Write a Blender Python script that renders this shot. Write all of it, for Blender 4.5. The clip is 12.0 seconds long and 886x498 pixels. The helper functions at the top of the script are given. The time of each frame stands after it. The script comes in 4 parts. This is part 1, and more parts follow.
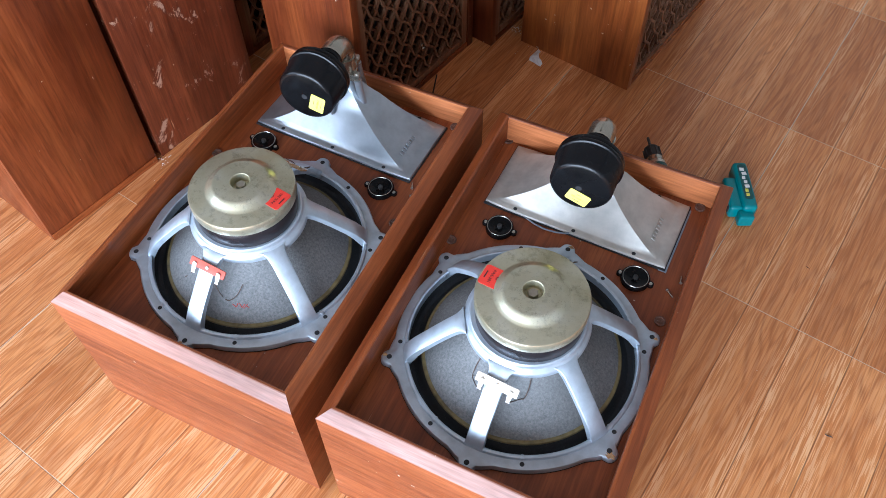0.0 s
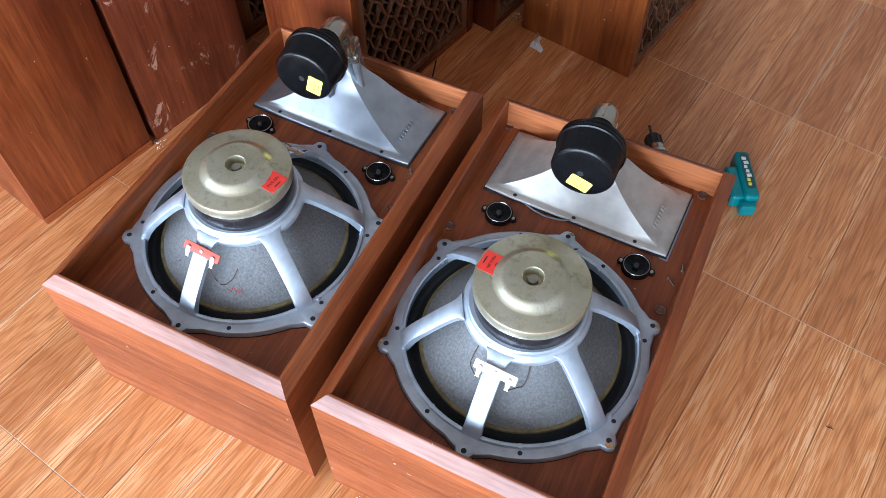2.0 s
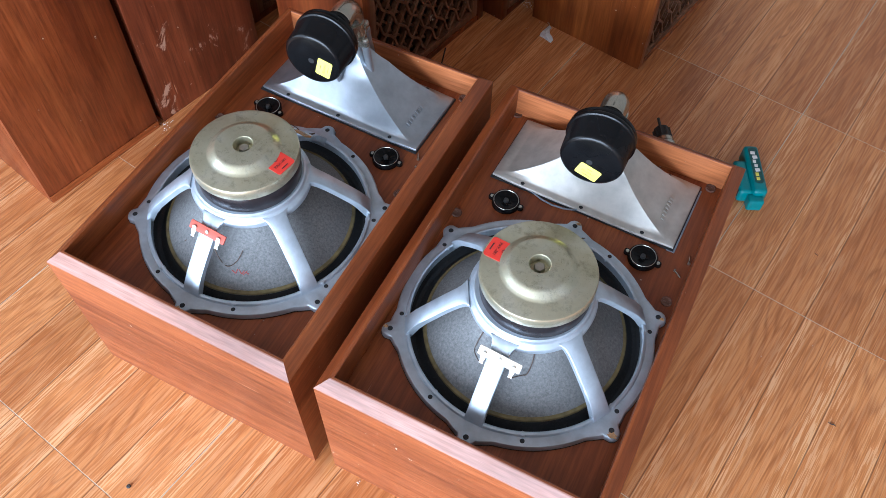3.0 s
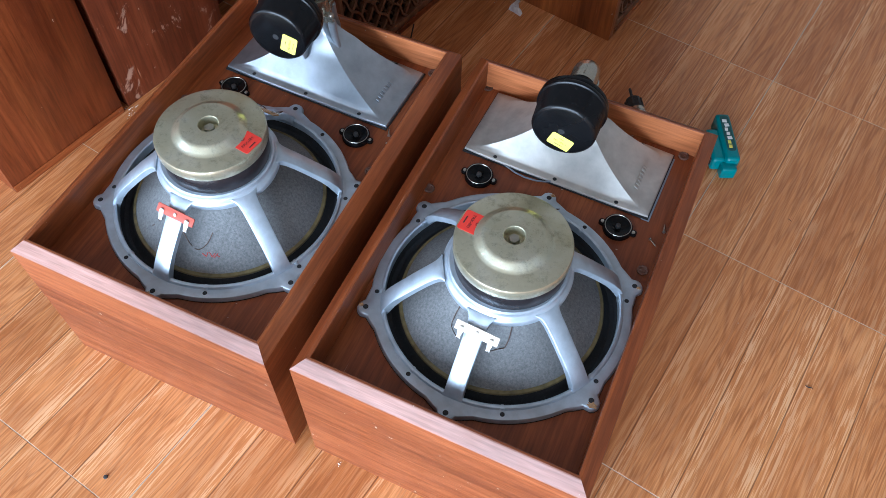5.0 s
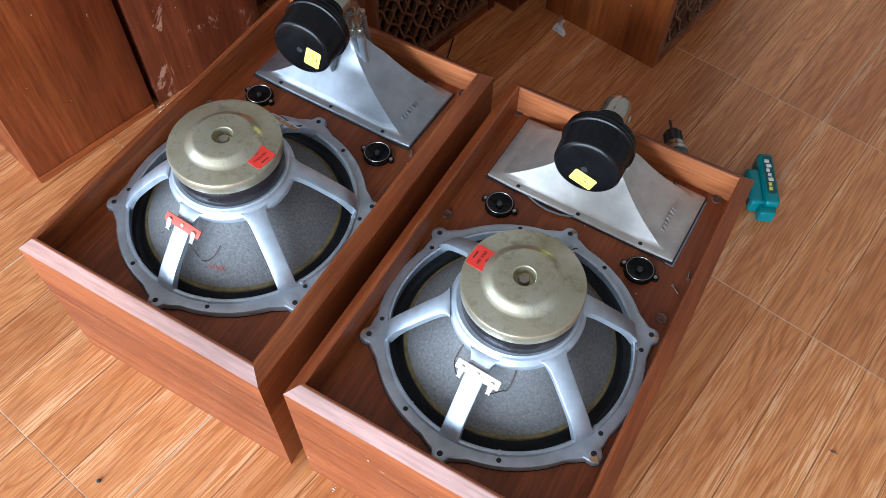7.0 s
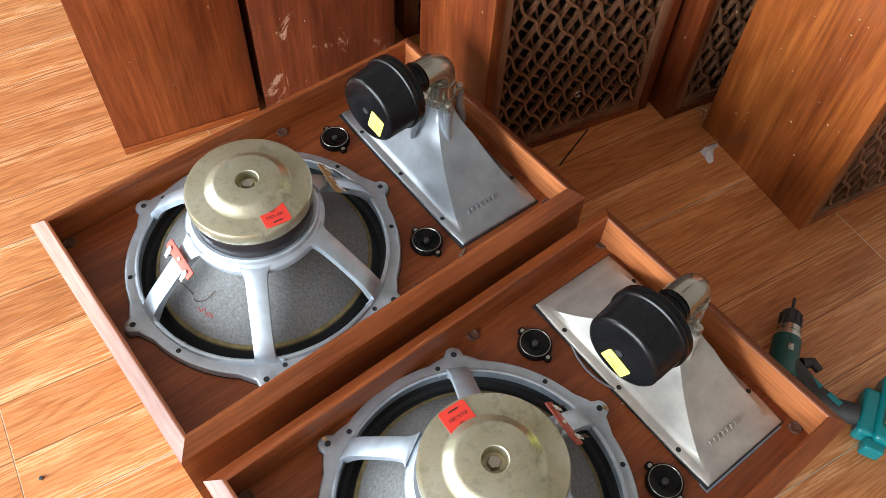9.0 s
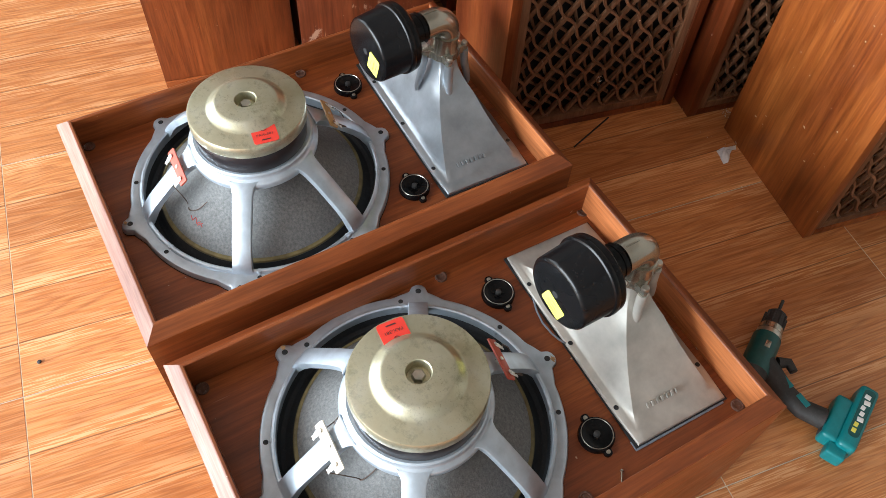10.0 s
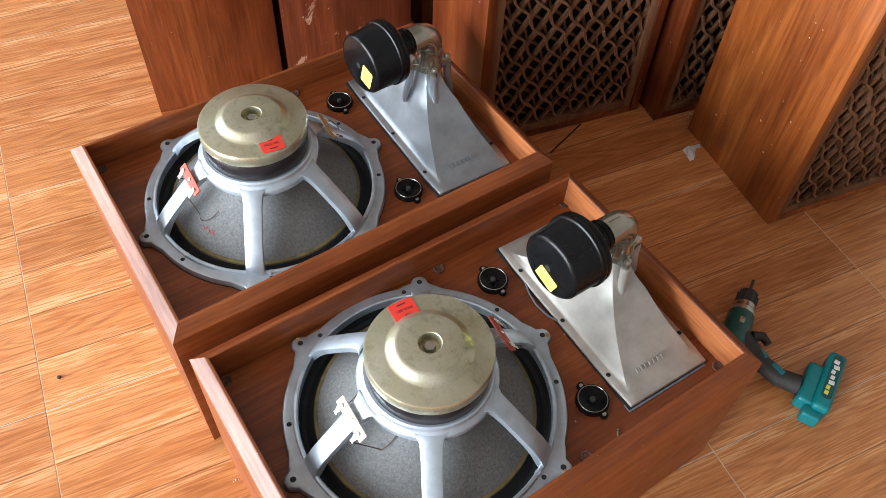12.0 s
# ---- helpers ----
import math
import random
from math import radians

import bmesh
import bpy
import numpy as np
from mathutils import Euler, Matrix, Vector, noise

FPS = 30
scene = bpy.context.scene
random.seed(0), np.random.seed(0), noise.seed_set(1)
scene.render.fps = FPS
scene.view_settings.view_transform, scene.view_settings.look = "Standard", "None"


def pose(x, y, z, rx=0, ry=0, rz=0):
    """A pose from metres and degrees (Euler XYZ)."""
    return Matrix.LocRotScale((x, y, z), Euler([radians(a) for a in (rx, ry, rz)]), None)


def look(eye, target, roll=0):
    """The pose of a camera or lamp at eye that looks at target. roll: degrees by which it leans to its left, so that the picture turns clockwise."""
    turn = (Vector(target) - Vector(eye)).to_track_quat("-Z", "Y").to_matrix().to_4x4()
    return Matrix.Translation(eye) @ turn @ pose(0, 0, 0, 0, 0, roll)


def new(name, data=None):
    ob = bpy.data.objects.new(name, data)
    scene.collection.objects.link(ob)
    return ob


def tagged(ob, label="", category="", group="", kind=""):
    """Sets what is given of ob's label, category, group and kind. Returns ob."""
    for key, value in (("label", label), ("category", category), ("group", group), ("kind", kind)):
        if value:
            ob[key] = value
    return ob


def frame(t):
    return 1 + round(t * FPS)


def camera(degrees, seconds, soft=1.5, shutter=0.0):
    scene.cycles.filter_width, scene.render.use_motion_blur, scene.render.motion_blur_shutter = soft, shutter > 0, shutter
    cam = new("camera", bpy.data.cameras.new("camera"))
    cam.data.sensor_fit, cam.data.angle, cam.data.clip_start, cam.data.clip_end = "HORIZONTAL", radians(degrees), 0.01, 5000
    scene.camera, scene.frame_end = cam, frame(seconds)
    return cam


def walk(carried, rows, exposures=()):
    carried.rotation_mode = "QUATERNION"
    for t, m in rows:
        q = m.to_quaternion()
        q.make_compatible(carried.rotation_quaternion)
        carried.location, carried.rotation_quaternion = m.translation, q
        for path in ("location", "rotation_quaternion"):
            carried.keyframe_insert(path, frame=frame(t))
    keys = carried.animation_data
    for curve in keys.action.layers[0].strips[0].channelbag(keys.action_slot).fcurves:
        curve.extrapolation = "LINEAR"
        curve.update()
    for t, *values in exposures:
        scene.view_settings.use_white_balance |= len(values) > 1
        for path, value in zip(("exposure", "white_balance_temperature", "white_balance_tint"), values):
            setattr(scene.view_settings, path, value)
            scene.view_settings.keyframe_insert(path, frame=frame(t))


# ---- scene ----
cam = camera(57.4, 12.0, soft=0.8)
PATH = [
    (0, (0.36, -0.341, 1.345), (-0.15, 0.706, -0.281), -0.8),
    (0.5, (0.362, -0.338, 1.346), (-0.148, 0.707, -0.281), -0.9),
    (1, (0.358, -0.337, 1.344), (-0.153, 0.711, -0.281), -0.6),
    (1.5, (0.356, -0.337, 1.333), (-0.152, 0.709, -0.294), -0.5),
    (2, (0.356, -0.338, 1.324), (-0.14, 0.697, -0.315), -0.0),
    (2.5, (0.352, -0.342, 1.322), (-0.137, 0.683, -0.324), 0.9),
    (3, (0.353, -0.345, 1.315), (-0.141, 0.673, -0.334), 1.1),
    (3.5, (0.357, -0.344, 1.298), (-0.132, 0.66, -0.361), 0.8),
    (3.7, (0.362, -0.341, 1.293), (-0.129, 0.648, -0.375), 0.0),
    (5.3, (0.359, -0.345, 1.297), (-0.066, 0.672, -0.372), 1.8),
    (5.5, (0.364, -0.344, 1.294), (-0.075, 0.681, -0.366), 1.3),
    (6, (0.363, -0.342, 1.291), (-0.078, 0.678, -0.372), 2.0),
    (6.5, (0.362, -0.323, 1.284), (-0.117, 0.672, -0.383), 0.2),
    (7, (0.373, -0.273, 1.285), (-0.152, 0.694, -0.385), 1.4),
    (7.5, (0.384, -0.206, 1.279), (-0.266, 0.716, -0.372), 2.8),
    (7.7, (0.389, -0.182, 1.278), (-0.306, 0.726, -0.363), 3.0),
    (9.3, (0.387, 0.008, 1.215), (-0.488, 0.742, -0.426), 5.5),
    (9.5, (0.439, 0.015, 1.214), (-0.456, 0.729, -0.426), 6.9),
    (10, (0.545, 0.031, 1.221), (-0.411, 0.671, -0.415), 4.6),
    (10.5, (0.579, 0.008, 1.229), (-0.38, 0.66, -0.401), 3.6),
    (11, (0.591, -0.017, 1.237), (-0.375, 0.667, -0.375), 3.4),
    (11.5, (0.608, -0.03, 1.24), (-0.335, 0.687, -0.372), 3.4),
    (12, (0.617, -0.054, 1.259), (-0.367, 0.675, -0.322), 3.5),
]
EXPOSURES = [(0.0, -0.02, 5350, 11), (2.0, -0.05, 5350, 11), (3.5, -0.12, 5300, 10), (5.5, -0.25, 5150, 8), (6.5, -0.25, 5150, 8), (7.6, -0.10, 5900, 10), (9.5, 0.20, 6200, 8), (11.0, 0.06, 6150, 8), (12.0, 0.04, 6150, 9)]
walk(cam, [(t, look(eye, target, roll)) for t, eye, target, roll in PATH], EXPOSURES)


# ---- light ----
world = bpy.data.worlds.new("daylight")
scene.world = world
world.use_nodes = True
wn = world.node_tree.nodes
sky = wn.new("ShaderNodeTexSky")
sky.sky_type, sky.sun_disc = "NISHITA", False
sky.sun_elevation, sky.sun_rotation = radians(38), radians(200)
world.node_tree.links.new(sky.outputs[0], wn["Background"].inputs[0])
wn["Background"].inputs[1].default_value = 0.12


def window_light(name, w, h, m, watts, tint):
    lamp = bpy.data.lights.new(name, "AREA")
    lamp.shape, lamp.size, lamp.size_y, lamp.energy, lamp.color = "RECTANGLE", w, h, watts, tint
    ob = new(name, lamp)
    ob.matrix_world = m
    return ob


# daylight that enters by the wide doorway behind the camera and by the side window
# both openings lie out of view; area lamps stand in for their sky
window_light("doorway_daylight", 4.1, 2.2, look((-0.25, -3.95, 1.3), (-0.25, 0, 1.15)), 650, (0.89, 0.96, 1.0))
window_light("window_daylight", 2.5, 1.8, look((-2.55, -2.2, 1.3), (0, -1.6, 1.0)), 70, (0.92, 0.97, 1.0))


# ---- materials ----
class Nodes:
    """A small hand for node materials."""

    def __init__(self, name, rough=0.5, metal=0.0):
        self.mat = bpy.data.materials.new(name)
        self.mat.use_nodes = True
        self.t = self.mat.node_tree
        self.b = self.t.nodes["Principled BSDF"]
        self.b.inputs["Roughness"].default_value, self.b.inputs["Metallic"].default_value = rough, metal

    def add(self, kind, **props):
        n = self.t.nodes.new("ShaderNode" + kind)
        for k, v in props.items():
            if k == "operation":
                n.operation = v
            elif k == "blend_type":
                n.data_type, n.blend_type = "RGBA", v
        return n

    def link(self, a, b):
        self.t.links.new(a, b)

    def coords(self, scale=(1, 1, 1), rot=(0, 0, 0), by_object=True):
        c, m = self.add("TexCoord"), self.add("Mapping")
        self.link(c.outputs["Object"], m.inputs["Vector"])
        m.inputs["Scale"].default_value, m.inputs["Rotation"].default_value = scale, rot
        if by_object:
            info, mul = self.add("ObjectInfo"), self.add("Math", operation="MULTIPLY")
            self.link(info.outputs["Random"], mul.inputs[0])
            mul.inputs[1].default_value = 37.0
            self.link(mul.outputs[0], m.inputs["Location"])
        return m.outputs[0]

    def noise(self, vec, scale, detail=4, rough=0.55, distortion=0.0):
        n = self.add("TexNoise")
        self.link(vec, n.inputs["Vector"])
        n.inputs["Scale"].default_value, n.inputs["Detail"].default_value = scale, detail
        n.inputs["Roughness"].default_value, n.inputs["Distortion"].default_value = rough, distortion
        return n.outputs["Fac"]

    def ramp(self, fac, *stops):
        r = self.add("ValToRGB")
        self.link(fac, r.inputs[0])
        e = r.color_ramp.elements
        while len(e) < len(stops):
            e.new(0.5)
        for el, (p, c) in zip(e, stops):
            el.position = p
            el.color = (*c, 1) if len(c) == 3 else c
        return r.outputs[0]

    def mix(self, fac, a, b, how="MIX"):
        n = self.add("Mix", blend_type=how)
        for sock, v in ((n.inputs[0], fac), (n.inputs[6], a), (n.inputs[7], b)):
            if isinstance(v, (int, float)):
                sock.default_value = v
            elif isinstance(v, tuple):
                sock.default_value = (*v, 1)
            else:
                self.link(v, sock)
        return n.outputs[2]

    def math(self, how, a, b):
        n = self.add("Math", operation=how)
        for sock, v in zip(n.inputs, (a, b)):
            if isinstance(v, (int, float)):
                sock.default_value = v
            else:
                self.link(v, sock)
        return n.outputs[0]

    def finish(self, colour=None, rough=None, bump=None, height=0.001, strength=0.4):
        if colour is not None:
            if isinstance(colour, tuple):
                self.b.inputs["Base Color"].default_value = (*colour, 1)
            else:
                self.link(colour, self.b.inputs["Base Color"])
        if rough is not None:
            self.link(rough, self.b.inputs["Roughness"])
        if bump is not None:
            n = self.add("Bump")
            n.inputs["Strength"].default_value, n.inputs["Distance"].default_value = strength, height
            self.link(bump, n.inputs["Height"])
            self.link(n.outputs[0], self.b.inputs["Normal"])
        return self.mat


def grey(lo, hi):
    return (lo, (0, 0, 0)), (hi, (1, 1, 1))


def wood(name, light, mid, dark, along, rough=0.35, wear=0.0, bold=0.0):
    """Lacquered walnut veneer with its grain along one axis (0, 1, 2)."""
    n = Nodes(name, rough)
    s = [18.0, 18.0, 18.0]
    s[along] = 1.0
    v = n.coords(tuple(s))
    band = n.noise(v, 1.0, 5, 0.6, 0.7)
    fine = n.noise(v, 9.0, 3, 0.6)
    col = n.ramp(band, (0.25, dark), (0.5, mid), (0.78, light))
    wide = [6.5, 6.5, 6.5]
    wide[along] = 0.7
    flame = n.math("PINGPONG", n.math("MULTIPLY", n.noise(n.coords(tuple(wide)), 1.0, 3, 0.5, 0.4), 5.0), 0.5)
    col = n.mix(n.math("MULTIPLY", n.ramp(flame, *grey(0.12, 0.5)), 0.38), col, n.mix(1.0, col, (0.42, 0.32, 0.26), "MULTIPLY"))
    if bold:
        broad = [3.2, 3.2, 3.2]
        broad[along] = 0.55
        f = n.noise(n.coords(tuple(broad), (0.0, 0.0, 0.4)), 1.0, 3, 0.5, 0.6)
        col = n.mix(n.math("MULTIPLY", n.ramp(f, *grey(0.42, 0.58)), bold), col, n.mix(1.0, col, (0.50, 0.40, 0.34), "MULTIPLY"))
        col = n.mix(n.math("MULTIPLY", n.ramp(f, (0.30, (1, 1, 1)), (0.42, (0, 0, 0))), bold), col, light)
    col = n.mix(n.ramp(fine, *grey(0.35, 0.7)), n.mix(1.0, col, (0.62, 0.56, 0.5), "MULTIPLY"), col)
    thin = n.noise(v, 26.0, 2, 0.5)
    col = n.mix(n.math("MULTIPLY", n.ramp(thin, (0.36, (1, 1, 1)), (0.47, (0, 0, 0))), 0.16 if bold > 0.6 else 0.26), col, n.mix(1.0, col, (0.45, 0.38, 0.34), "MULTIPLY"))
    big = n.noise(n.coords((5, 5, 5)), 1.0, 2)
    col = n.mix(n.math("MULTIPLY", n.ramp(big, *grey(0.42, 0.7)), 0.35), col, n.mix(1.0, col, (0.5, 0.42, 0.36), "MULTIPLY"))
    spots = n.noise(n.coords((1, 1, 1)), 95.0, 2, 0.4)
    col = n.mix(n.ramp(spots, *grey(0.765, 0.79)), col, (0.5, 0.4, 0.3))
    s2 = [240.0, 240.0, 240.0]
    s2[along] = 9.0
    marks = n.noise(n.coords(tuple(s2), (0.35, 0.5, 0.3)), 1.0, 1, 0.4)
    where = n.ramp(n.noise(n.coords((1, 1, 1)), 7.0, 2), *grey(0.52, 0.6))
    col = n.mix(n.math("MULTIPLY", n.math("MULTIPLY", n.ramp(marks, *grey(0.765, 0.80)), where), 0.7), col, (0.5, 0.26, 0.14))
    if wear:
        w = n.noise(n.coords((1, 1, 0.7)), 17.0, 8, 0.72, 0.6)
        col = n.mix(n.ramp(w, *grey(0.655 - wear, 0.69 - wear)), col, (0.36, 0.2, 0.13))
    r = n.math("ADD", n.math("MULTIPLY", n.noise(n.coords((1, 1, 1)), 30.0, 4), 0.25), rough - 0.12)
    return n.finish(col, r, n.math("ADD", fine, n.math("MULTIPLY", band, 0.4)), 0.0006, 0.35)


RED = ((0.45, 0.136, 0.037), (0.35, 0.092, 0.023), (0.22, 0.050, 0.013))
# less saturated than RED: bluish haze on the end panels put into colour
WOOD_X = wood("hazed_walnut_veneer_x", (0.40, 0.130, 0.044), (0.31, 0.090, 0.029), (0.19, 0.049, 0.017), 0, 0.42)
WOOD_Y = wood("walnut_veneer_y", *RED, 1)
WOOD_Z = wood("walnut_veneer_upright", (0.32, 0.088, 0.022), (0.235, 0.054, 0.014), (0.125, 0.026, 0.008), 2, bold=0.45)
WOOD_WORN = wood("scuffed_veneer_upright", (0.27, 0.072, 0.026), (0.19, 0.044, 0.015), (0.11, 0.024, 0.009), 2, 0.4, 0.065)
WOOD_ORANGE = wood("orange_veneer_upright", (0.68, 0.25, 0.058), (0.52, 0.16, 0.034), (0.27, 0.066, 0.016), 2, bold=0.75)
RAW_X = wood("bare_wood_x", (0.70, 0.27, 0.095), (0.60, 0.205, 0.066), (0.46, 0.14, 0.042), 0, 0.5)
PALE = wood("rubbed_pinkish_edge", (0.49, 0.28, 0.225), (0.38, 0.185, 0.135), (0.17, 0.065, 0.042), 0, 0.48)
DARKWOOD = wood("dark_brown_grille_wood", (0.33, 0.175, 0.10), (0.25, 0.122, 0.064), (0.14, 0.065, 0.031), 2, 0.38)


def plain(name, colour, rough, metal=0.0, vary=0.25, scale=60.0, bump=0.0, dust=0.0):
    n = Nodes(name, rough, metal)
    v = n.coords((1, 1, 1))
    a = n.noise(v, scale, 5, 0.6)
    b = n.noise(v, scale / 8, 3, 0.6)
    k = n.math("ADD", n.math("MULTIPLY", a, vary), n.math("MULTIPLY", b, vary))
    dark = tuple(c * (1 - vary) for c in colour)
    light = tuple(min(1, c * (1 + vary)) for c in colour)
    col = n.ramp(k, (vary * 0.6, dark), (vary * 1.4, light))
    if dust:
        col = n.mix(n.math("MULTIPLY", n.ramp(n.noise(v, 220.0, 3, 0.7), *grey(0.55, 0.75)), dust), col, (0.45, 0.43, 0.4))
    r = n.math("ADD", n.math("MULTIPLY", b, 0.25), rough - 0.12)
    return n.finish(col, r, a if bump else None, bump or 0.001, 0.5)


def cap_metal():
    """Yellow passivated steel with stains."""
    n = Nodes("passivated_steel", 0.34, 0.75)
    v = n.coords((1, 1, 1))
    col = n.ramp(n.noise(v, 20.0, 5, 0.6), (0.3, (0.46, 0.42, 0.27)), (0.55, (0.56, 0.53, 0.38)), (0.75, (0.62, 0.60, 0.49)))
    stain = n.ramp(n.noise(v, 55.0, 8, 0.78), *grey(0.51, 0.68))
    col = n.mix(n.math("MULTIPLY", stain, 0.6), col, (0.2, 0.18, 0.12))
    pits = n.math("MULTIPLY", n.ramp(n.noise(v, 420.0, 3, 0.6), *grey(0.60, 0.68)), n.ramp(n.noise(v, 14.0, 3), *grey(0.42, 0.6)))
    col = n.mix(n.math("MULTIPLY", pits, 0.40), col, (0.12, 0.10, 0.06))
    r = n.math("ADD", n.math("MULTIPLY", stain, 0.22), 0.29)
    return n.finish(col, r, n.noise(v, 300.0, 3), 0.0003, 0.3)


def cone_paper():
    n = Nodes("grey_felted_paper", 0.95)
    v = n.coords((1, 1, 1))
    f = n.noise(v, 260.0, 6, 0.75)
    col = n.ramp(f, (0.3, (0.10, 0.10, 0.10)), (0.55, (0.19, 0.19, 0.188)), (0.8, (0.30, 0.295, 0.285)))
    col = n.mix(n.math("MULTIPLY", n.ramp(n.noise(v, 9.0, 3), *grey(0.4, 0.7)), 0.3), col, (0.12, 0.118, 0.112))
    return n.finish(col, None, f, 0.0012, 0.8)


def tile_print():
    """Glazed tile printed with oak planks; the print differs from tile to tile."""
    n = Nodes("wood_print_tile", 0.3)
    c = n.add("TexCoord")
    info = n.add("ObjectInfo")
    sep = n.add("SeparateXYZ")
    n.link(c.outputs["Object"], sep.inputs[0])
    strip = n.math("FLOOR", n.math("DIVIDE", n.math("ADD", sep.outputs[0], 0.25575), 0.1023), 0.0)
    white = n.add("TexWhiteNoise")
    comb = n.add("CombineXYZ")
    n.link(strip, comb.inputs[0])
    n.link(info.outputs["Random"], comb.inputs[1])
    n.link(comb.outputs[0], white.inputs["Vector"])
    shift = n.add("CombineXYZ")
    n.link(n.math("MULTIPLY", white.outputs["Value"], 31.0), shift.inputs[2])
    n.link(n.math("MULTIPLY", white.outputs["Value"], 7.0), shift.inputs[1])
    add = n.add("VectorMath", operation="ADD")
    n.link(c.outputs["Object"], add.inputs[0])
    n.link(shift.outputs[0], add.inputs[1])

    def stretched(x, y):
        m = n.add("Mapping")
        m.inputs["Scale"].default_value = (x, y, 1)
        n.link(add.outputs[0], m.inputs["Vector"])
        return m.outputs[0]

    figure = n.noise(stretched(13, 1.2), 1.0, 3, 0.5, 0.35)
    rings = n.math("PINGPONG", n.math("MULTIPLY", figure, 19.0), 0.5)
    streak = n.noise(stretched(48, 2.4), 1.0, 7, 0.72, 0.5)
    pores = n.noise(stretched(350, 13), 1.0, 2, 0.55)
    fleck = n.noise(stretched(700, 16), 1.0, 2, 0.6)
    kind = n.add("TexWhiteNoise")
    n.link(shift.outputs[0], kind.inputs["Vector"])
    edge = n.math("ABSOLUTE", n.math("SUBTRACT", n.math("FRACT", n.math("DIVIDE", n.math("ADD", sep.outputs[0], 0.25575), 0.1023), 0.0), 0.5), 0.0)
    side = n.ramp(n.math("ADD", edge, n.math("MULTIPLY", n.math("SUBTRACT", figure, 0.5), 0.75)), *grey(0.22, 0.40))
    col = n.ramp(streak, (0.30, (0.48, 0.168, 0.048)), (0.50, (0.585, 0.230, 0.072)), (0.68, (0.66, 0.288, 0.098)))
    heart = n.math("MULTIPLY", n.math("SUBTRACT", 1.0, side), n.math("ADD", n.math("MULTIPLY", streak, 0.95), 0.0))
    col = n.mix(n.math("MULTIPLY", n.ramp(rings, *grey(0.16, 0.48)), heart), col, (0.28, 0.080, 0.022))
    lined = n.math("ADD", n.math("MULTIPLY", side, n.math("ADD", n.math("MULTIPLY", kind.outputs["Value"], 0.36), 0.16)), 0.12)
    pale = n.math("MULTIPLY", n.ramp(pores, *grey(0.51, 0.545)), lined)
    col = n.mix(pale, col, (0.86, 0.53, 0.28))
    dark = n.math("MULTIPLY", n.math("MAXIMUM", n.ramp(pores, (0.40, (1, 1, 1)), (0.45, (0, 0, 0))), n.ramp(fleck, *grey(0.60, 0.66))), 0.26)
    col = n.mix(dark, col, (0.25, 0.075, 0.022))
    tone = n.ramp(white.outputs["Value"], (0.0, (0.80, 0.72, 0.66)), (0.5, (0.96, 0.93, 0.90)), (1.0, (1.10, 1.12, 1.14)))
    col = n.mix(1.0, col, tone, "MULTIPLY")
    line = n.ramp(edge, *grey(0.486, 0.493))
    col = n.mix(n.math("MULTIPLY", line, 0.7), col, (0.13, 0.05, 0.02))
    dirt = n.noise(c.outputs["Object"], 6.0, 5, 0.65)
    r = n.math("ADD", n.math("MULTIPLY", dirt, 0.18), 0.2)
    r = n.math("ADD", r, n.math("MULTIPLY", pores, 0.08))
    return n.finish(col, r, n.math("ADD", pores, n.math("MULTIPLY", line, -1.5)), 0.0005, 0.35)


TILE = tile_print()
GROUT = plain("pale_grout", (0.60, 0.50, 0.38), 0.9, vary=0.3, bump=0.0006)
ALUMINIUM = plain("cast_aluminium_painted", (0.47, 0.53, 0.595), 0.34, 0.6, 0.24, 50.0, 0.0004, 0.14)
HORN_GREY = plain("cast_horn_alloy", (0.36, 0.39, 0.42), 0.33, 0.75, 0.28, 34.0, 0.0004, 0.10)
HORN_PALE = plain("matt_cast_horn_alloy", (0.49, 0.465, 0.42), 0.47, 0.52, 0.30, 34.0, 0.0004, 0.10)
NICKEL = plain("dull_cast_alloy", (0.40, 0.375, 0.31), 0.22, 0.85, 0.2, 60.0, 0.0003)
BLACK = plain("black_moulded_plastic", (0.004, 0.004, 0.0045), 0.24, 0.0, 0.3, 90.0, 0.0, 0.010)
BLACK.node_tree.nodes["Principled BSDF"].inputs["Specular IOR Level"].default_value = 0.22
MAGNET = plain("dark_ferrite", (0.016, 0.014, 0.016), 0.3, 0.0, 0.4, 60.0, 0.0, 0.03)
GASKET = plain("black_gasket", (0.014, 0.015, 0.017), 0.75, 0.0, 0.4, 120.0, 0.0006, 0.04)
CAP = cap_metal()
CONE = cone_paper()
GLUE = plain("yellow_glue", (0.15, 0.115, 0.045), 0.7, 0, 0.6, 90.0, 0.0005)
STEEL = plain("zinc_screw", (0.5, 0.48, 0.42), 0.3, 0.9, 0.2, 200.0)
REDLABEL = plain("red_paper_label", (0.75, 0.045, 0.028), 0.45, 0, 0.08, 40.0)
YELLOW = plain("yellow_paper_label", (0.80, 0.74, 0.12), 0.55, 0, 0.1, 60.0)
INK = plain("dark_ink", (0.06, 0.02, 0.02), 0.6, 0, 0.2)
REDSTRIP = plain("red_fibre_board", (0.42, 0.07, 0.04), 0.5, 0, 0.15, 90.0)
CREAM = plain("cream_fibre_board", (0.70, 0.62, 0.52), 0.5, 0, 0.1, 90.0)
BROWNSTRIP = plain("tan_fibre_board", (0.42, 0.25, 0.1), 0.5, 0, 0.15, 90.0)
WHITE = plain("white_tag", (0.80, 0.79, 0.76), 0.4, 0, 0.06, 90.0)
COPPER = plain("fabric_wire", (0.09, 0.055, 0.04), 0.7, 0, 0.3, 200.0)
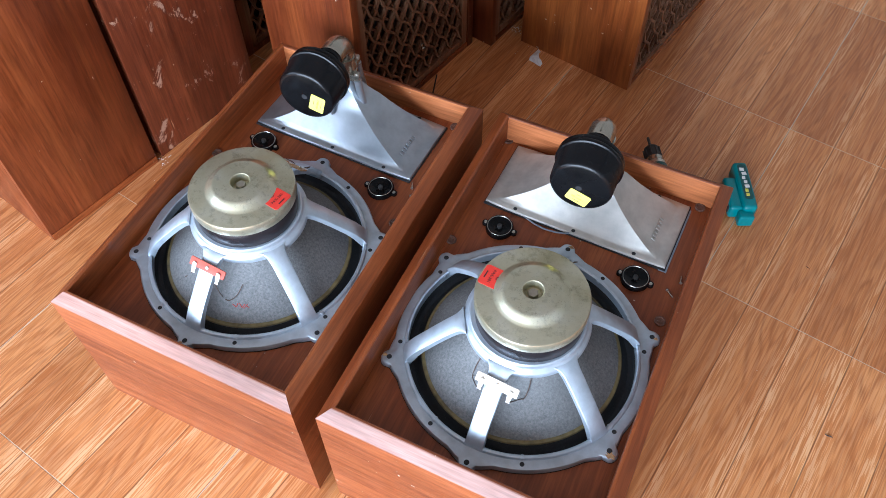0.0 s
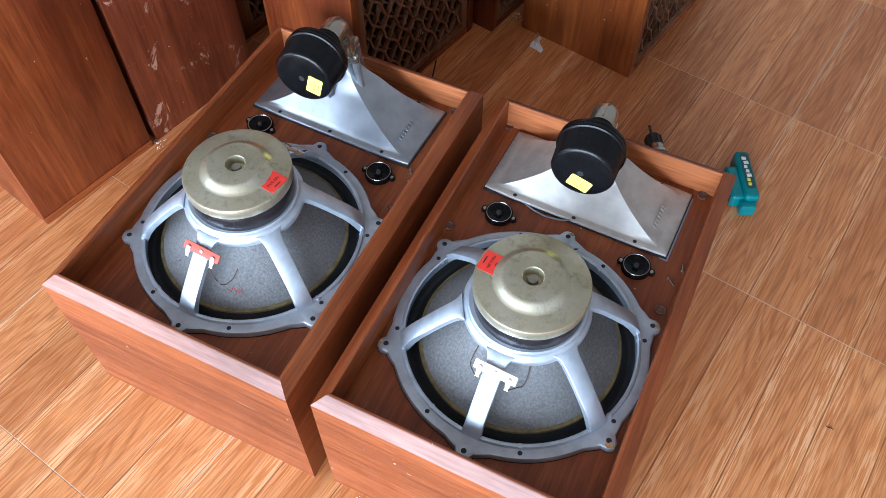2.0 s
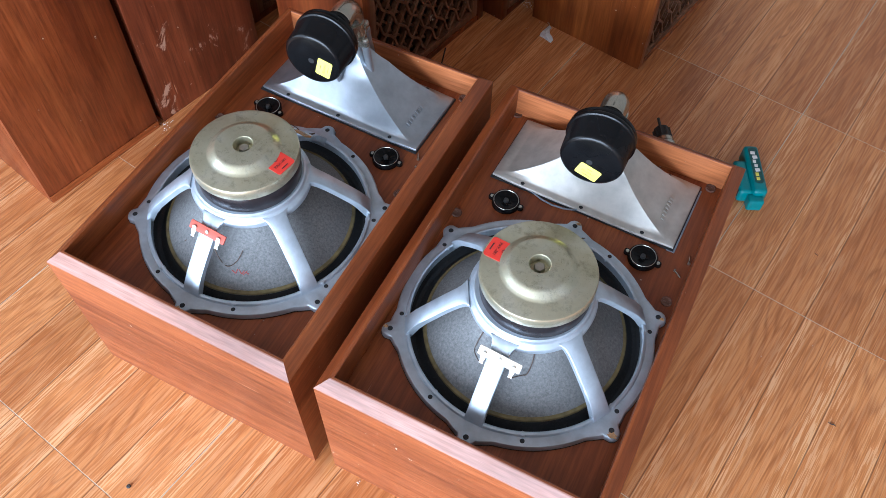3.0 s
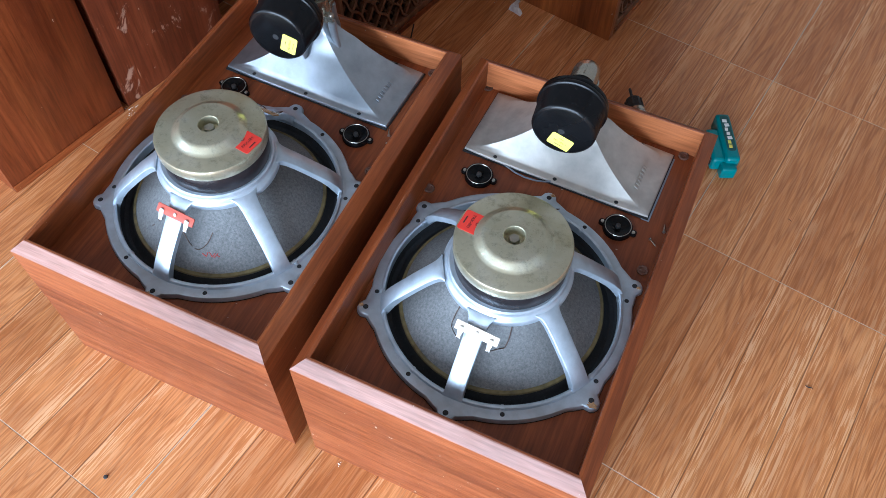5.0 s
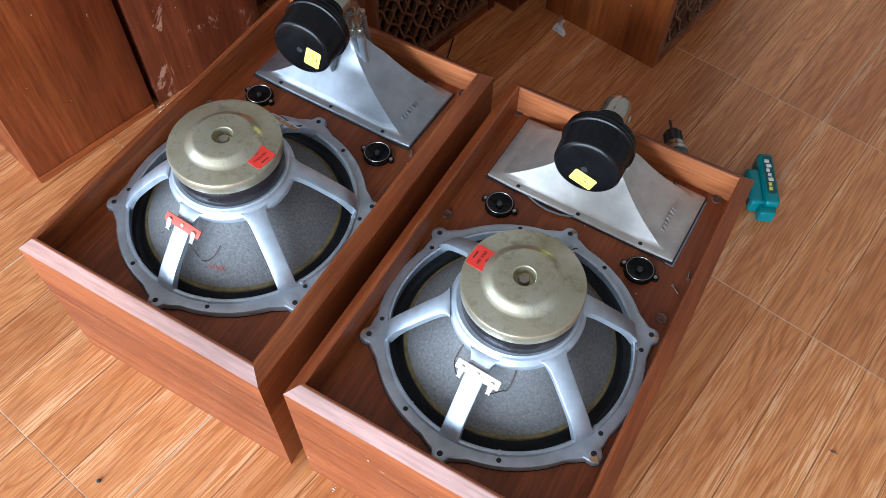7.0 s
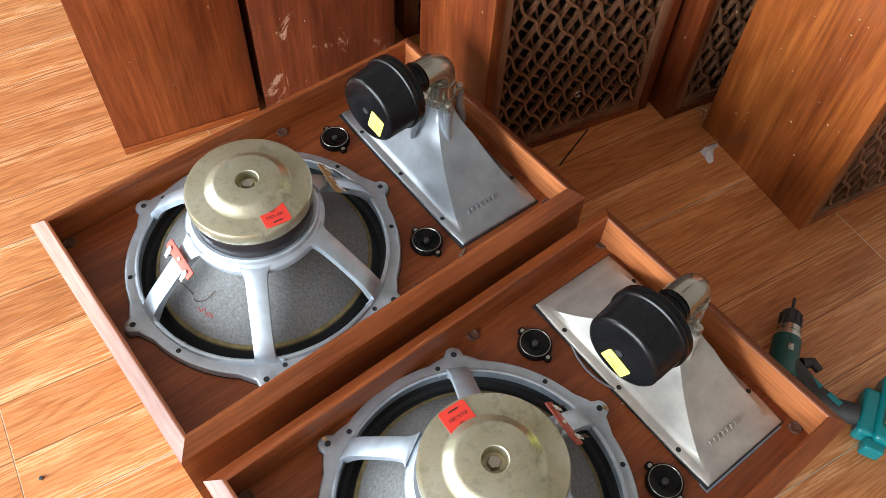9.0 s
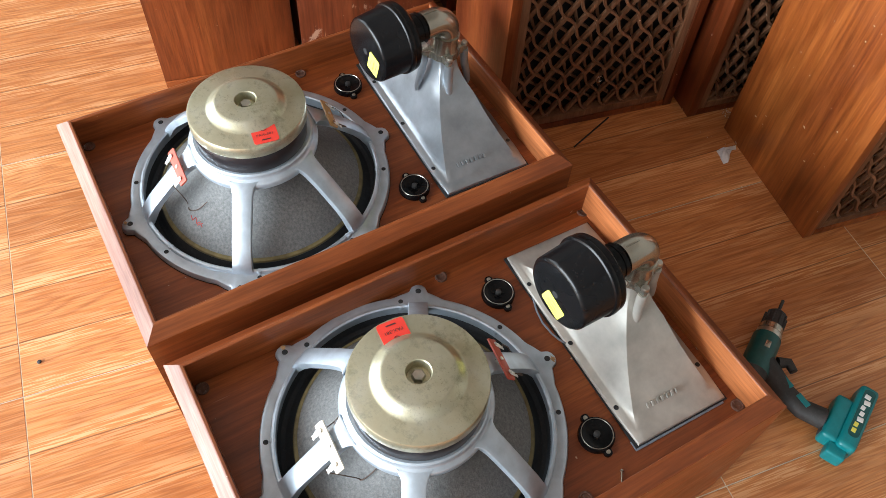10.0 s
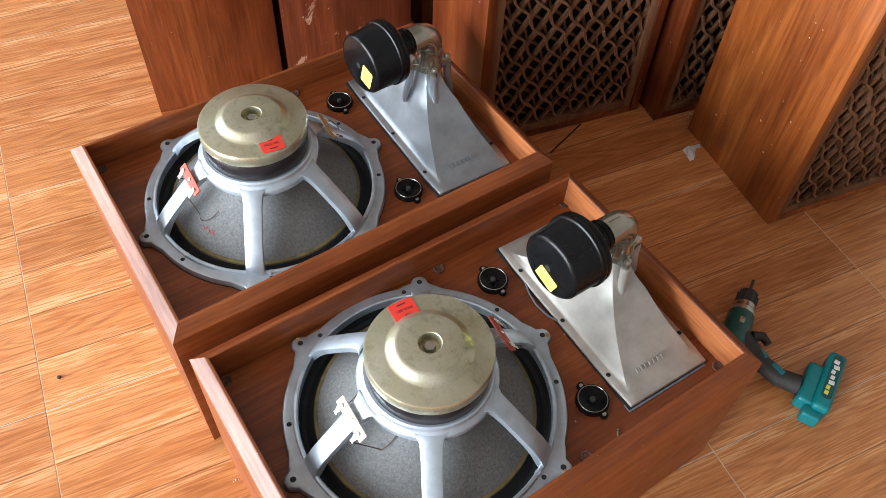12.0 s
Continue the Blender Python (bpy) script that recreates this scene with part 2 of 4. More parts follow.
FELT = plain("brown_plug", (0.115, 0.05, 0.03), 0.8, 0, 0.5, 260.0, 0.0008, 0.3)
CLOTH = plain("black_grille_cloth", (0.012, 0.012, 0.013), 0.95, 0, 0.4, 300.0)
TEAL = plain("teal_plastic", (0.007, 0.20, 0.215), 0.36, 0, 0.15, 120.0, 0.0002, 0.03)
# teal darkened for the housing's shade; also the pack label's own dark
SHADE_LABEL_TEAL = plain("shaded_housing_and_label_teal", (0.006, 0.075, 0.07), 0.4, 0, 0.3, 90.0, 0.0002, 0.04)
RUBBER = plain("dark_rubber", (0.03, 0.028, 0.027), 0.6, 0, 0.4, 120.0, 0.0003, 0.06)
PAPER = plain("crumpled_paper", (0.72, 0.73, 0.75), 0.8, 0, 0.1, 80.0, 0.001)
# unseen walls and ceiling only; tone kept dim to limit bounced light
PLASTER = plain("dim_beige_plaster", (0.25, 0.235, 0.215), 0.85, 0, 0.05, 12.0, 0.0006)
DUST = plain("white_crumb", (0.7, 0.66, 0.6), 0.9, 0, 0.1)


# ---- building helpers ----
def empty(name, m):
    ob = new(name)
    ob.empty_display_size = 0.05
    ob.matrix_world = m
    return ob


def mesh_of(name, verts, faces, mat, smooth=False, slots=None):
    me = bpy.data.meshes.new(name)
    me.from_pydata([tuple(v) for v in verts], [], faces)
    for m in mat if isinstance(mat, (list, tuple)) else (mat,):
        me.materials.append(m)
    if slots:
        me.polygons.foreach_set("material_index", slots)
    b = bmesh.new()
    b.from_mesh(me)
    bmesh.ops.recalc_face_normals(b, faces=b.faces)
    b.to_mesh(me)
    b.free()
    if smooth:
        me.polygons.foreach_set("use_smooth", [True] * len(me.polygons))
        me.set_sharp_from_angle(angle=radians(38))
    return me


def part(name, mesh, parent, label="", m=None):
    ob = new(name, mesh)
    ob.parent = parent
    if m is not None:
        ob.matrix_local = m
    if label:
        tagged(ob, label)
    return ob


def bm_mesh(name, bm, mat, smooth=True):
    me = bpy.data.meshes.new(name)
    bmesh.ops.recalc_face_normals(bm, faces=bm.faces)
    bm.to_mesh(me)
    bm.free()
    me.materials.append(mat)
    if smooth:
        me.polygons.foreach_set("use_smooth", [True] * len(me.polygons))
        me.set_sharp_from_angle(angle=radians(38))
    return me


def block(name, lo, hi, mat, bevel=0.0015, segments=2):
    bm = bmesh.new()
    size = [b - a for a, b in zip(lo, hi)]
    mid = [(a + b) / 2 for a, b in zip(lo, hi)]
    bmesh.ops.create_cube(bm, size=1, matrix=Matrix.LocRotScale(mid, None, size))
    if bevel:
        bmesh.ops.bevel(bm, geom=bm.edges[:], offset=bevel, segments=segments, affect="EDGES", profile=0.6)
    return bm_mesh(name, bm, mat)


def prism(name, outline, z0, z1, mat, bevel=0.0):
    bm = bmesh.new()
    face = bm.faces.new([bm.verts.new((x, y, z0)) for x, y in outline])
    up = bmesh.ops.extrude_face_region(bm, geom=[face])
    bmesh.ops.translate(bm, vec=(0, 0, z1 - z0), verts=[v for v in up["geom"] if isinstance(v, bmesh.types.BMVert)])
    if bevel:
        top = [e for e in bm.edges if all(abs(v.co.z - z1) < 1e-6 for v in e.verts)]
        bmesh.ops.bevel(bm, geom=top, offset=bevel, segments=2, affect="EDGES", profile=0.6)
    return bm_mesh(name, bm, mat)


def lathe(name, profile, mat, n=72, closed=False):
    """A body turned round z from (radius, height) pairs."""
    verts, faces = [], []
    k = len(profile)
    for i in range(n):
        a = 2 * math.pi * i / n
        verts += [(r * math.cos(a), r * math.sin(a), z) for r, z in profile]
    for i in range(n):
        j = (i + 1) % n
        for p in range(k if closed else k - 1):
            q = (p + 1) % k
            faces.append((i * k + p, j * k + p, j * k + q, i * k + q))
    me = mesh_of(name, verts, faces, mat, True)
    b = bmesh.new()
    b.from_mesh(me)
    bmesh.ops.remove_doubles(b, verts=b.verts, dist=1e-6)
    bmesh.ops.recalc_face_normals(b, faces=b.faces)
    b.to_mesh(me)
    b.free()
    return me


def tube(name, points, radius, mat, n=12, caps=True):
    """A round rod along points; radius may be one number or one a point."""
    pts = [Vector(p) for p in points]
    rad = radius if isinstance(radius, (list, tuple)) else [radius] * len(pts)
    verts, faces = [], []
    side = None
    for i, p in enumerate(pts):
        d = (pts[min(i + 1, len(pts) - 1)] - pts[max(i - 1, 0)]).normalized()
        if side is None:
            side = d.orthogonal().normalized()
        side = (side - d * side.dot(d)).normalized()
        other = d.cross(side)
        verts += [p + rad[i] * (math.cos(2 * math.pi * k / n) * side + math.sin(2 * math.pi * k / n) * other) for k in range(n)]
    for i in range(len(pts) - 1):
        for k in range(n):
            l = (k + 1) % n
            faces.append((i * n + k, i * n + l, (i + 1) * n + l, (i + 1) * n + k))
    if caps:
        faces += [tuple(range(n)), tuple(range(len(verts) - n, len(verts)))]
    return mesh_of(name, verts, faces, mat, True)


def writing(name, text, size, mat, parent, m, label="", depth=0.0):
    """Letters in the built-in font, as a flat or raised mesh."""
    curve = bpy.data.curves.new(name, "FONT")
    curve.body, curve.size, curve.extrude = text, size, depth
    curve.align_x, curve.align_y = "CENTER", "CENTER"
    curve.resolution_u = 2
    ob = bpy.data.objects.new(name, curve)
    scene.collection.objects.link(ob)
    bpy.context.view_layer.update()
    me = bpy.data.meshes.new_from_object(ob.evaluated_get(bpy.context.evaluated_depsgraph_get()))
    bpy.data.objects.remove(ob)
    me.materials.clear()
    me.materials.append(mat)
    return part(name, me, parent, label, m)


def arc(a0, a1, n):
    return [a0 + (a1 - a0) * i / n for i in range(n + 1)]


# ---- the room ----
def room():
    """Unseen plain walls added to close the place, with wide doorway and daylight window."""
    x0, x1, y0, y1, h, t = -2.6, 2.6, -4.0, 2.4, 2.8, 0.12

    def wall(name, lo, hi):
        ob = new(name, block(name, lo, hi, PLASTER, 0))
        tagged(ob, "plain plastered wall, unseen, added to close the room", "wall", kind="structure")

    wall("wall_north", (x0, y1, 0), (x1, y1 + t, h))
    wall("wall_east", (x1, y0 - t, 0), (x1 + t, y1 + t, h))
    # west wall with the window
    wall("wall_west_low", (x0 - t, y0 - t, 0), (x0, y1 + t, 0.3))
    wall("wall_west_high", (x0 - t, y0 - t, 2.2), (x0, y1 + t, h))
    wall("wall_west_near", (x0 - t, y0 - t, 0.3), (x0, -3.5, 2.2))
    wall("wall_west_far", (x0 - t, -0.9, 0.3), (x0, y1 + t, 2.2))
    # south wall with the doorway
    wall("wall_south_left", (x0, y0 - t, 0), (-2.35, y0, h))
    wall("wall_south_right", (1.85, y0 - t, 0), (x1, y0, h))
    wall("wall_south_high", (-2.35, y0 - t, 2.45), (1.85, y0, h))
    ob = new("ceiling", block("ceiling", (x0 - t, y0 - t, h), (x1 + t, y1 + t, h + t), PLASTER, 0))
    tagged(ob, "plain ceiling, unseen, added to close the room", "ceiling", kind="structure")


room()


# ---- speaker cabinets that lie face down ----
CL, CH = 0.655, 0.317     # length, height
THICK = 0.022


def wall_strip(name, a, b, inward, mats, base=0.0):
    """One mitred panel from corner a to corner b with a sloping outer edge."""
    prof = [(0, base), (0, CH - 0.016), (0.0008, CH - 0.0145), (0.0165, CH - 0.0006), (0.018, CH), (THICK - 0.001, CH), (THICK, CH - 0.001), (THICK, base)]
    a, b, inward = Vector(a), Vector(b), Vector(inward)
    along = (b - a).normalized()
    verts, faces, slots = [], [], []
    n = 12
    for i in range(n + 1):
        for d, z in prof:
            p0, p1 = a + inward * d + along * d, b + inward * d - along * d
            verts.append((*p0.lerp(p1, i / n), z))
    k = len(prof)
    for i in range(n):
        for p in range(k):
            q = (p + 1) % k
            faces.append((i * k + p, (i + 1) * k + p, (i + 1) * k + q, i * k + q))
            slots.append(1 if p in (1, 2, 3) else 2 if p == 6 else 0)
    faces += [tuple(range(k)), tuple(range(n * k, n * k + k))]
    slots += [0, 0]
    return mesh_of(name, verts, faces, mats, False, slots)


def baffle_mesh(cx, cy, r, z0, z1, mat, width):
    """The board with the round cut-out of the woofer."""
    x0, x1, y0, y1 = THICK, width - THICK, THICK, CL - THICK
    corners = [math.atan2(y - cy, x - cx) for x in (x0, x1) for y in (y0, y1)]
    angles = sorted(corners + [-math.pi + 2 * math.pi * i / 72 for i in range(72)])
    verts, faces = [], []
    for a in angles:
        c, s = math.cos(a), math.sin(a)
        reach = min((x1 - cx) / c if c > 1e-9 else (x0 - cx) / c if c < -1e-9 else 9, (y1 - cy) / s if s > 1e-9 else (y0 - cy) / s if s < -1e-9 else 9)
        for rad, z in ((r, z1), (reach, z1), (reach, z0), (r, z0)):
            verts.append((cx + rad * c, cy + rad * s, z))
    n = len(angles)
    for i in range(n):
        j = (i + 1) % n
        for p in range(4):
            q = (p + 1) % 4
            faces.append((i * 4 + p, j * 4 + p, j * 4 + q, i * 4 + q))
    return mesh_of("baffle", verts, faces, mat)


PLUG = lathe("plug", [(0, 0.0), (0.0088, 0.0), (0.0088, 0.0022), (0.008, 0.003), (0.0062, 0.003), (0.0055, 0.0018), (0, 0.0016)], FELT, 24)


def open_cabinet(m, width, board, cx, cy, plugs, label):
    box = empty("speaker_cabinet", m)
    tagged(box, label, "speaker cabinet", "speaker cabinets lying open")
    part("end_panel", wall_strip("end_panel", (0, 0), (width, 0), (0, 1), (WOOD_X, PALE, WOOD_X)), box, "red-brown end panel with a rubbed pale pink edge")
    part("end_panel", wall_strip("end_panel", (width, CL), (0, CL), (0, -1), (WOOD_X, WOOD_X, RAW_X)), box, "end panel with a bare orange inner face")
    part("side_panel", wall_strip("side_panel", (0, CL), (0, 0), (1, 0), (WOOD_Y, WOOD_Y, WOOD_Y)), box)
    part("side_panel", wall_strip("side_panel", (width, 0), (width, CL), (-1, 0), (WOOD_Y, WOOD_Y, WOOD_Y)), box)
    part("baffle", baffle_mesh(cx, cy, 0.172, board - 0.018, board, WOOD_Y, width), box, "red-brown veneered board with a round cut-out")
    part("front_panel", block("front_panel", (THICK, THICK, 0.004), (width - THICK, CL - THICK, 0.016), WOOD_Y, 0), box)
    for x, y in plugs:
        part("plug", PLUG, box, "brown plug in the board", pose(x, y, board))
    return box


BOARD_A, BOARD_B = 0.267, 0.260
POSE_A, POSE_B = pose(-0.467, -0.011, 0, 0, 0, -0.3), pose(-0.004, -0.004, 0, 0, 0, -0.2)
PLUGS_A = [(0.031, 0.031), (0.398, 0.031), (0.029, 0.384), (0.390, 0.379), (0.030, 0.630), (0.388, 0.624)]
PLUGS_B = [(0.031, 0.031), (0.384, 0.031), (0.027, 0.384), (0.385, 0.380), (0.026, 0.632), (0.382, 0.626)]
CENTRE_A, CENTRE_B = (0.2155, 0.239), (0.2105, 0.2415)
open_cabinet(POSE_A, 0.430, BOARD_A, *CENTRE_A, PLUGS_A, "open red-brown walnut speaker cabinet lying on the tiled floor, scuffed edges")
open_cabinet(POSE_B, 0.421, BOARD_B, *CENTRE_B, PLUGS_B, "open red-brown walnut speaker cabinet lying beside the drill")


# ---- woofers ----
RING_Z = 0.012


def ring_outline():
    """Radius of the basket's flange round the circle, with its six lugs."""
    out = []
    for i in range(288):
        a = 2 * math.pi * i / 288
        r = 0.1915
        for k in range(6):
            d = (a - math.radians(30 + 60 * k) + math.pi) % (2 * math.pi) - math.pi
            s = abs(d) * 0.19
            if s < 0.034:
                lug = 0.2000 + math.sqrt(max(0, 0.0115 ** 2 - s * s)) if s < 0.0112 else 0.2000 - (s - 0.0112) * 0.36
                r = max(r, lug)
        out.append((a, r))
    return out


def basket_ring():
    n = 288
    inner = 0.1705
    verts, faces = [], []
    for a, r in ring_outline():
        c, s = math.cos(a), math.sin(a)
        for rad, z in ((inner, -0.012), (inner, RING_Z + 0.004), (inner + 0.0022, RING_Z + 0.0052), (inner + 0.005, RING_Z + 0.0042), (inner + 0.0065, RING_Z), (r - 0.0055, RING_Z), (r - 0.0018, RING_Z - 0.0016), (r, RING_Z - 0.0055), (r, 0.0008)):
            verts.append((rad * c, rad * s, z))
    k = 9
    for i in range(n):
        j = (i + 1) % n
        for p in range(k):
            q = (p + 1) % k
            faces.append((i * k + p, j * k + p, j * k + q, i * k + q))
    return mesh_of("flange", verts, faces, ALUMINIUM, True)


def seal_ring():
    """A thin band that follows the flange and shows a little past it."""
    verts, faces = [], []
    outline = ring_outline()
    for a, r in outline:
        c, s = math.cos(a), math.sin(a)
        verts += [(0.18 * c, 0.18 * s, 0.0014), ((r + 0.0008) * c, (r + 0.0008) * s, 0.0014), ((r + 0.0008) * c, (r + 0.0008) * s, 0.0001), (0.18 * c, 0.18 * s, 0.0001)]
    n = len(outline)
    for i in range(n):
        j = (i + 1) % n
        for p in range(4):
            q = (p + 1) % 4
            faces.append((i * 4 + p, j * 4 + p, j * 4 + q, i * 4 + q))
    return mesh_of("seal", verts, faces, GASKET)


def spoke_mesh():
    """One arm of the basket, along +x, from the flange up to the hub."""
    rows = [(0.1775, 0.0085, 0.0146, 0.006), (0.1755, 0.0200, 0.0138, 0.014), (0.1715, 0.0275, 0.0132, 0.018), (0.160, 0.0425, 0.0128, 0.013), (0.150, 0.0525, 0.0127, 0.010), (0.130, 0.0715, 0.0129, 0.009), (0.114, 0.0862, 0.0132, 0.009), (0.103, 0.0950, 0.0136, 0.009), (0.096, 0.1000, 0.0148, 0.009), (0.091, 0.1030, 0.0176, 0.009), (0.087, 0.1040, 0.0220, 0.009)]
    verts, faces = [], []
    for x, z, w, t in rows:
        # the arm is a channel with rounded shoulders
        for y, dz in ((-w, -t), (-w, -0.0013), (-w + 0.0013, 0), (0, 0.0), (w - 0.0013, 0), (w, -0.0013), (w, -t)):
            verts.append((x + (0.004 if dz == -t else 0) * -1, y, z + dz))
    k = 7
    for i in range(len(rows) - 1):
        for p in range(k):
            q = (p + 1) % k
            faces.append((i * k + p, (i + 1) * k + p, (i + 1) * k + q, i * k + q))
    faces += [tuple(range(k)), tuple(range((len(rows) - 1) * k, len(rows) * k))]
    return mesh_of("spoke", verts, faces, ALUMINIUM, True)


RING = basket_ring()
SPOKE = spoke_mesh()
HUB = lathe("hub", [(0.060, 0.088), (0.086, 0.088), (0.0895, 0.091), (0.0905, 0.099), (0.0885, 0.1025), (0.085, 0.1045), (0.0838, 0.107), (0.0832, 0.1115), (0.081, 0.1135), (0.060, 0.1135)], ALUMINIUM, 96, True)
MAGNET_MESH = lathe("magnet", [(0.05, 0.1135), (0.0752, 0.1135), (0.0765, 0.116), (0.0765, 0.144), (0.0755, 0.1455), (0.05, 0.1455)], MAGNET, 96, True)
CAP_MESH = lathe("back_plate", [(0.05, 0.1455), (0.0782, 0.1455), (0.0792, 0.147), (0.0792, 0.1615), (0.0782, 0.164), (0.0755, 0.1650), (0.0550, 0.1652), (0.0525, 0.1660), (0.0490, 0.1688), (0.0435, 0.1738), (0.0410, 0.1755), (0.0385, 0.1761), (0.0150, 0.1763), (0.0142, 0.1755), (0.0130, 0.1620), (0, 0.1618)], CAP, 128)
BOLT = lathe("bolt", [(0, 0.162), (0.0078, 0.162), (0.0078, 0.1685), (0.0068, 0.1697), (0, 0.1697)], STEEL, 6)
CONE_MESH = lathe("cone", [(0.153, -0.012), (0.1500, 0.000), (0.1465, 0.0035), (0.120, 0.026), (0.090, 0.050), (0.062, 0.076), (0.058, 0.090)], CONE, 144)
GLUE_MESH = lathe("glue_line", [(0.1508, 0.0010), (0.1498, 0.0036), (0.1480, 0.0044), (0.1462, 0.0050), (0.1452, 0.0052)], GLUE, 144)
SURROUND = lathe("surround", [(0.1712, 0.008), (0.1700, -0.004), (0.1675, -0.010), (0.1620, -0.0125), (0.1550, -0.009), (0.1505, 0.000)], GASKET, 144)
CUP = lathe("dust_cover", [(0.1712, -0.012), (0.15, -0.03), (0.0, -0.03)], GASKET, 64)
RUST = plain("rusty_crust", (0.42, 0.25, 0.12), 0.9, 0, 0.5, 160.0, 0.001)
WIRE_GREY = plain("grey_blue_lead", (0.20, 0.23, 0.27), 0.5, 0, 0.2)
REDINK = plain("red_crayon", (0.40, 0.06, 0.05), 0.8, 0, 0.4, 200.0)
HOLE = lathe("bolt_hole", [(0, 0.0006), (0.0034, 0.0006), (0.0040, 0.0001)], GASKET, 16)
HOLE_SMALL = lathe("bolt_hole", [(0, 0.0006), (0.0029, 0.0006), (0.0034, 0.0001)], GASKET, 16)
NUB = lathe("nub", [(0.0045, 0), (0.0042, 0.0042), (0.0034, 0.0055), (0, 0.0058)], ALUMINIUM, 16)


def rounded(w, h, r, n=5):
    pts = []
    for cx, cy, a in ((w / 2 - r, h / 2 - r, 0), (-w / 2 + r, h / 2 - r, 90), (-w / 2 + r, -h / 2 + r, 180), (w / 2 - r, -h / 2 + r, 270)):
        pts += [(cx + r * math.cos(math.radians(b)), cy + r * math.sin(math.radians(b))) for b in arc(a, a + 90, n)]
    return pts


def terminal(parent, at, board_mat, label, wires):
    """A fibre strip across an arm, with two solder tags and their thin leads."""
    strip = part("terminal_strip", prism("terminal_strip", rounded(0.062, 0.0130, 0.0015), 0, 0.0022, board_mat, 0.0004), parent, label, at)
    part("spacer", lathe("spacer", [(0, -0.0075), (0.0045, -0.0075), (0.0045, 0.0002), (0, 0.0002)], STEEL, 16), strip)
    part("rivet", lathe("rivet", [(0.0026, 0.002), (0.0024, 0.0034), (0, 0.0038)], STEEL, 16), strip)
    for sx in (-1, 1):
        tag = prism("solder_tag", [(-0.003, -0.004), (0.003, -0.004), (0.0035, 0.004), (0.0022, 0.010), (0.003, 0.013), (-0.003, 0.013), (-0.0022, 0.010), (-0.0035, 0.004)], 0, 0.0012, WHITE)
        part("solder_tag", tag, strip, "whitish solder tag", pose(sx * 0.0215, -0.004, 0.0024, -12, 0, 180))
        part("rivet", lathe("rivet", [(0.0022, 0.0036), (0.002, 0.0046), (0, 0.005)], STEEL, 12), strip, "", pose(sx * 0.0215, -0.001, 0))
    for pts in wires:
        part("wire", tube("wire", pts, 0.00075, COPPER, 6), strip, "thin dark lead wire")
    return strip


def woofer(m, turned, near_board, near_label, far_board, far_label, near_leads, label):
    w = empty("woofer", m)
    tagged(w, label, "woofer", "woofers in the cabinets")
    part("seal", seal_ring(), w, "thin black seal under the flange")
    part("flange", RING, w, "blue-grey cast flange with six lugs")
    for k in range(6):
        part("spoke", SPOKE, w, "", pose(0, 0, 0, 0, 0, 30 + 60 * k))
        a = math.radians(30 + 60 * k)
        part("bolt_hole", HOLE, w, "", pose(0.1985 * math.cos(a), 0.1985 * math.sin(a), RING_Z))
    for k in range(8):
        a = math.radians(22.5 + 45 * k)
        part("bolt_hole", HOLE_SMALL, w, "", pose(0.1825 * math.cos(a), 0.1825 * math.sin(a), RING_Z))
        part("nub", NUB, w, "", pose(0.1735 * math.cos(a), 0.1735 * math.sin(a), RING_Z - 0.001))
    off = pose(0.003, -0.001, 0)
    part("hub", HUB, w, "", off)
    off = pose(0.0055, -0.002, 0)
    part("magnet", MAGNET_MESH, w, "dark ferrite ring magnet", off)
    plate = part("back_plate", CAP_MESH, w, "stained yellowish steel back plate with a raised centre", off)
    part("bolt", BOLT, plate)
    part("cone", CONE_MESH, w, "dark grey felted paper cone")
    part("glue_line", GLUE_MESH, w, "yellowed glue line round the cone")
    part("surround", SURROUND, w, "black surround")
    part("cover", CUP, w, "black cover under the cone")
    # the red type label on the back plate
    lm = pose(0, 0, 0, 0, 0, turned) @ pose(0.0605, 0.0, 0.1654, 0, 0, 80 if turned < 90 else 88)
    tag = part("type_label", prism("type_label", rounded(0.033, 0.030, 0.004), 0, 0.0005, REDLABEL), plate, "red paper type label", lm)
    writing("letters", "PAX-381", 0.0062, INK, tag, pose(0, -0.0012, 0.0009))
    part("letters", tube("letters", [(0.003 * math.cos(a), 0.003 * math.sin(a) + 0.009, 0.0008) for a in arc(0.6, 5.8, 14)], 0.0004, INK, 5), tag)
    part("letters", block("letters", (-0.006, -0.0105, 0.0006), (0.006, -0.0088, 0.0009), INK, 0), tag)
    near = pose(0.0045, -0.1115, 0.0945, 41, 0, 0) @ pose(0, 0, 0, 0, 0, -3)
    terminal(w, near, near_board, near_label, [])
    for side, spots in near_leads:
        pts = [near @ Vector((side * 0.0215, -0.017, 0.003))] + [Vector(cone_spot(*spot)) for spot in spots]
        smooth = []
        for i in range(len(pts) - 1):
            p0, p1, p2, p3 = pts[max(i - 1, 0)], pts[i], pts[i + 1], pts[min(i + 2, len(pts) - 1)]
            for k in range(6):
                u = k / 6
                smooth.append(0.5 * (2 * p1 + (p2 - p0) * u + (2 * p0 - 5 * p1 + 4 * p2 - p3) * u * u + (3 * p1 - p0 - 3 * p2 + p3) * u ** 3))
        smooth.append(pts[-1])
        part("lead_wire", tube("lead_wire", smooth, 0.0007, COPPER, 6), w, "thin dark lead wire")
    far = pose(0.003, 0.1135, 0.0930, -41, 0, 0) @ pose(0, 0, 0, 0, 0, 168)
    terminal(w, far, far_board, far_label, [
        [(-0.0215, -0.010, 0.003), (-0.026, -0.018, 0.006), (-0.020, -0.024, 0.003), (-0.016, -0.010, -0.004)],
        [(0.0215, -0.012, 0.003), (0.028, -0.022, 0.000), (0.030, -0.036, -0.004), (0.024, -0.046, -0.010)]])
    return w


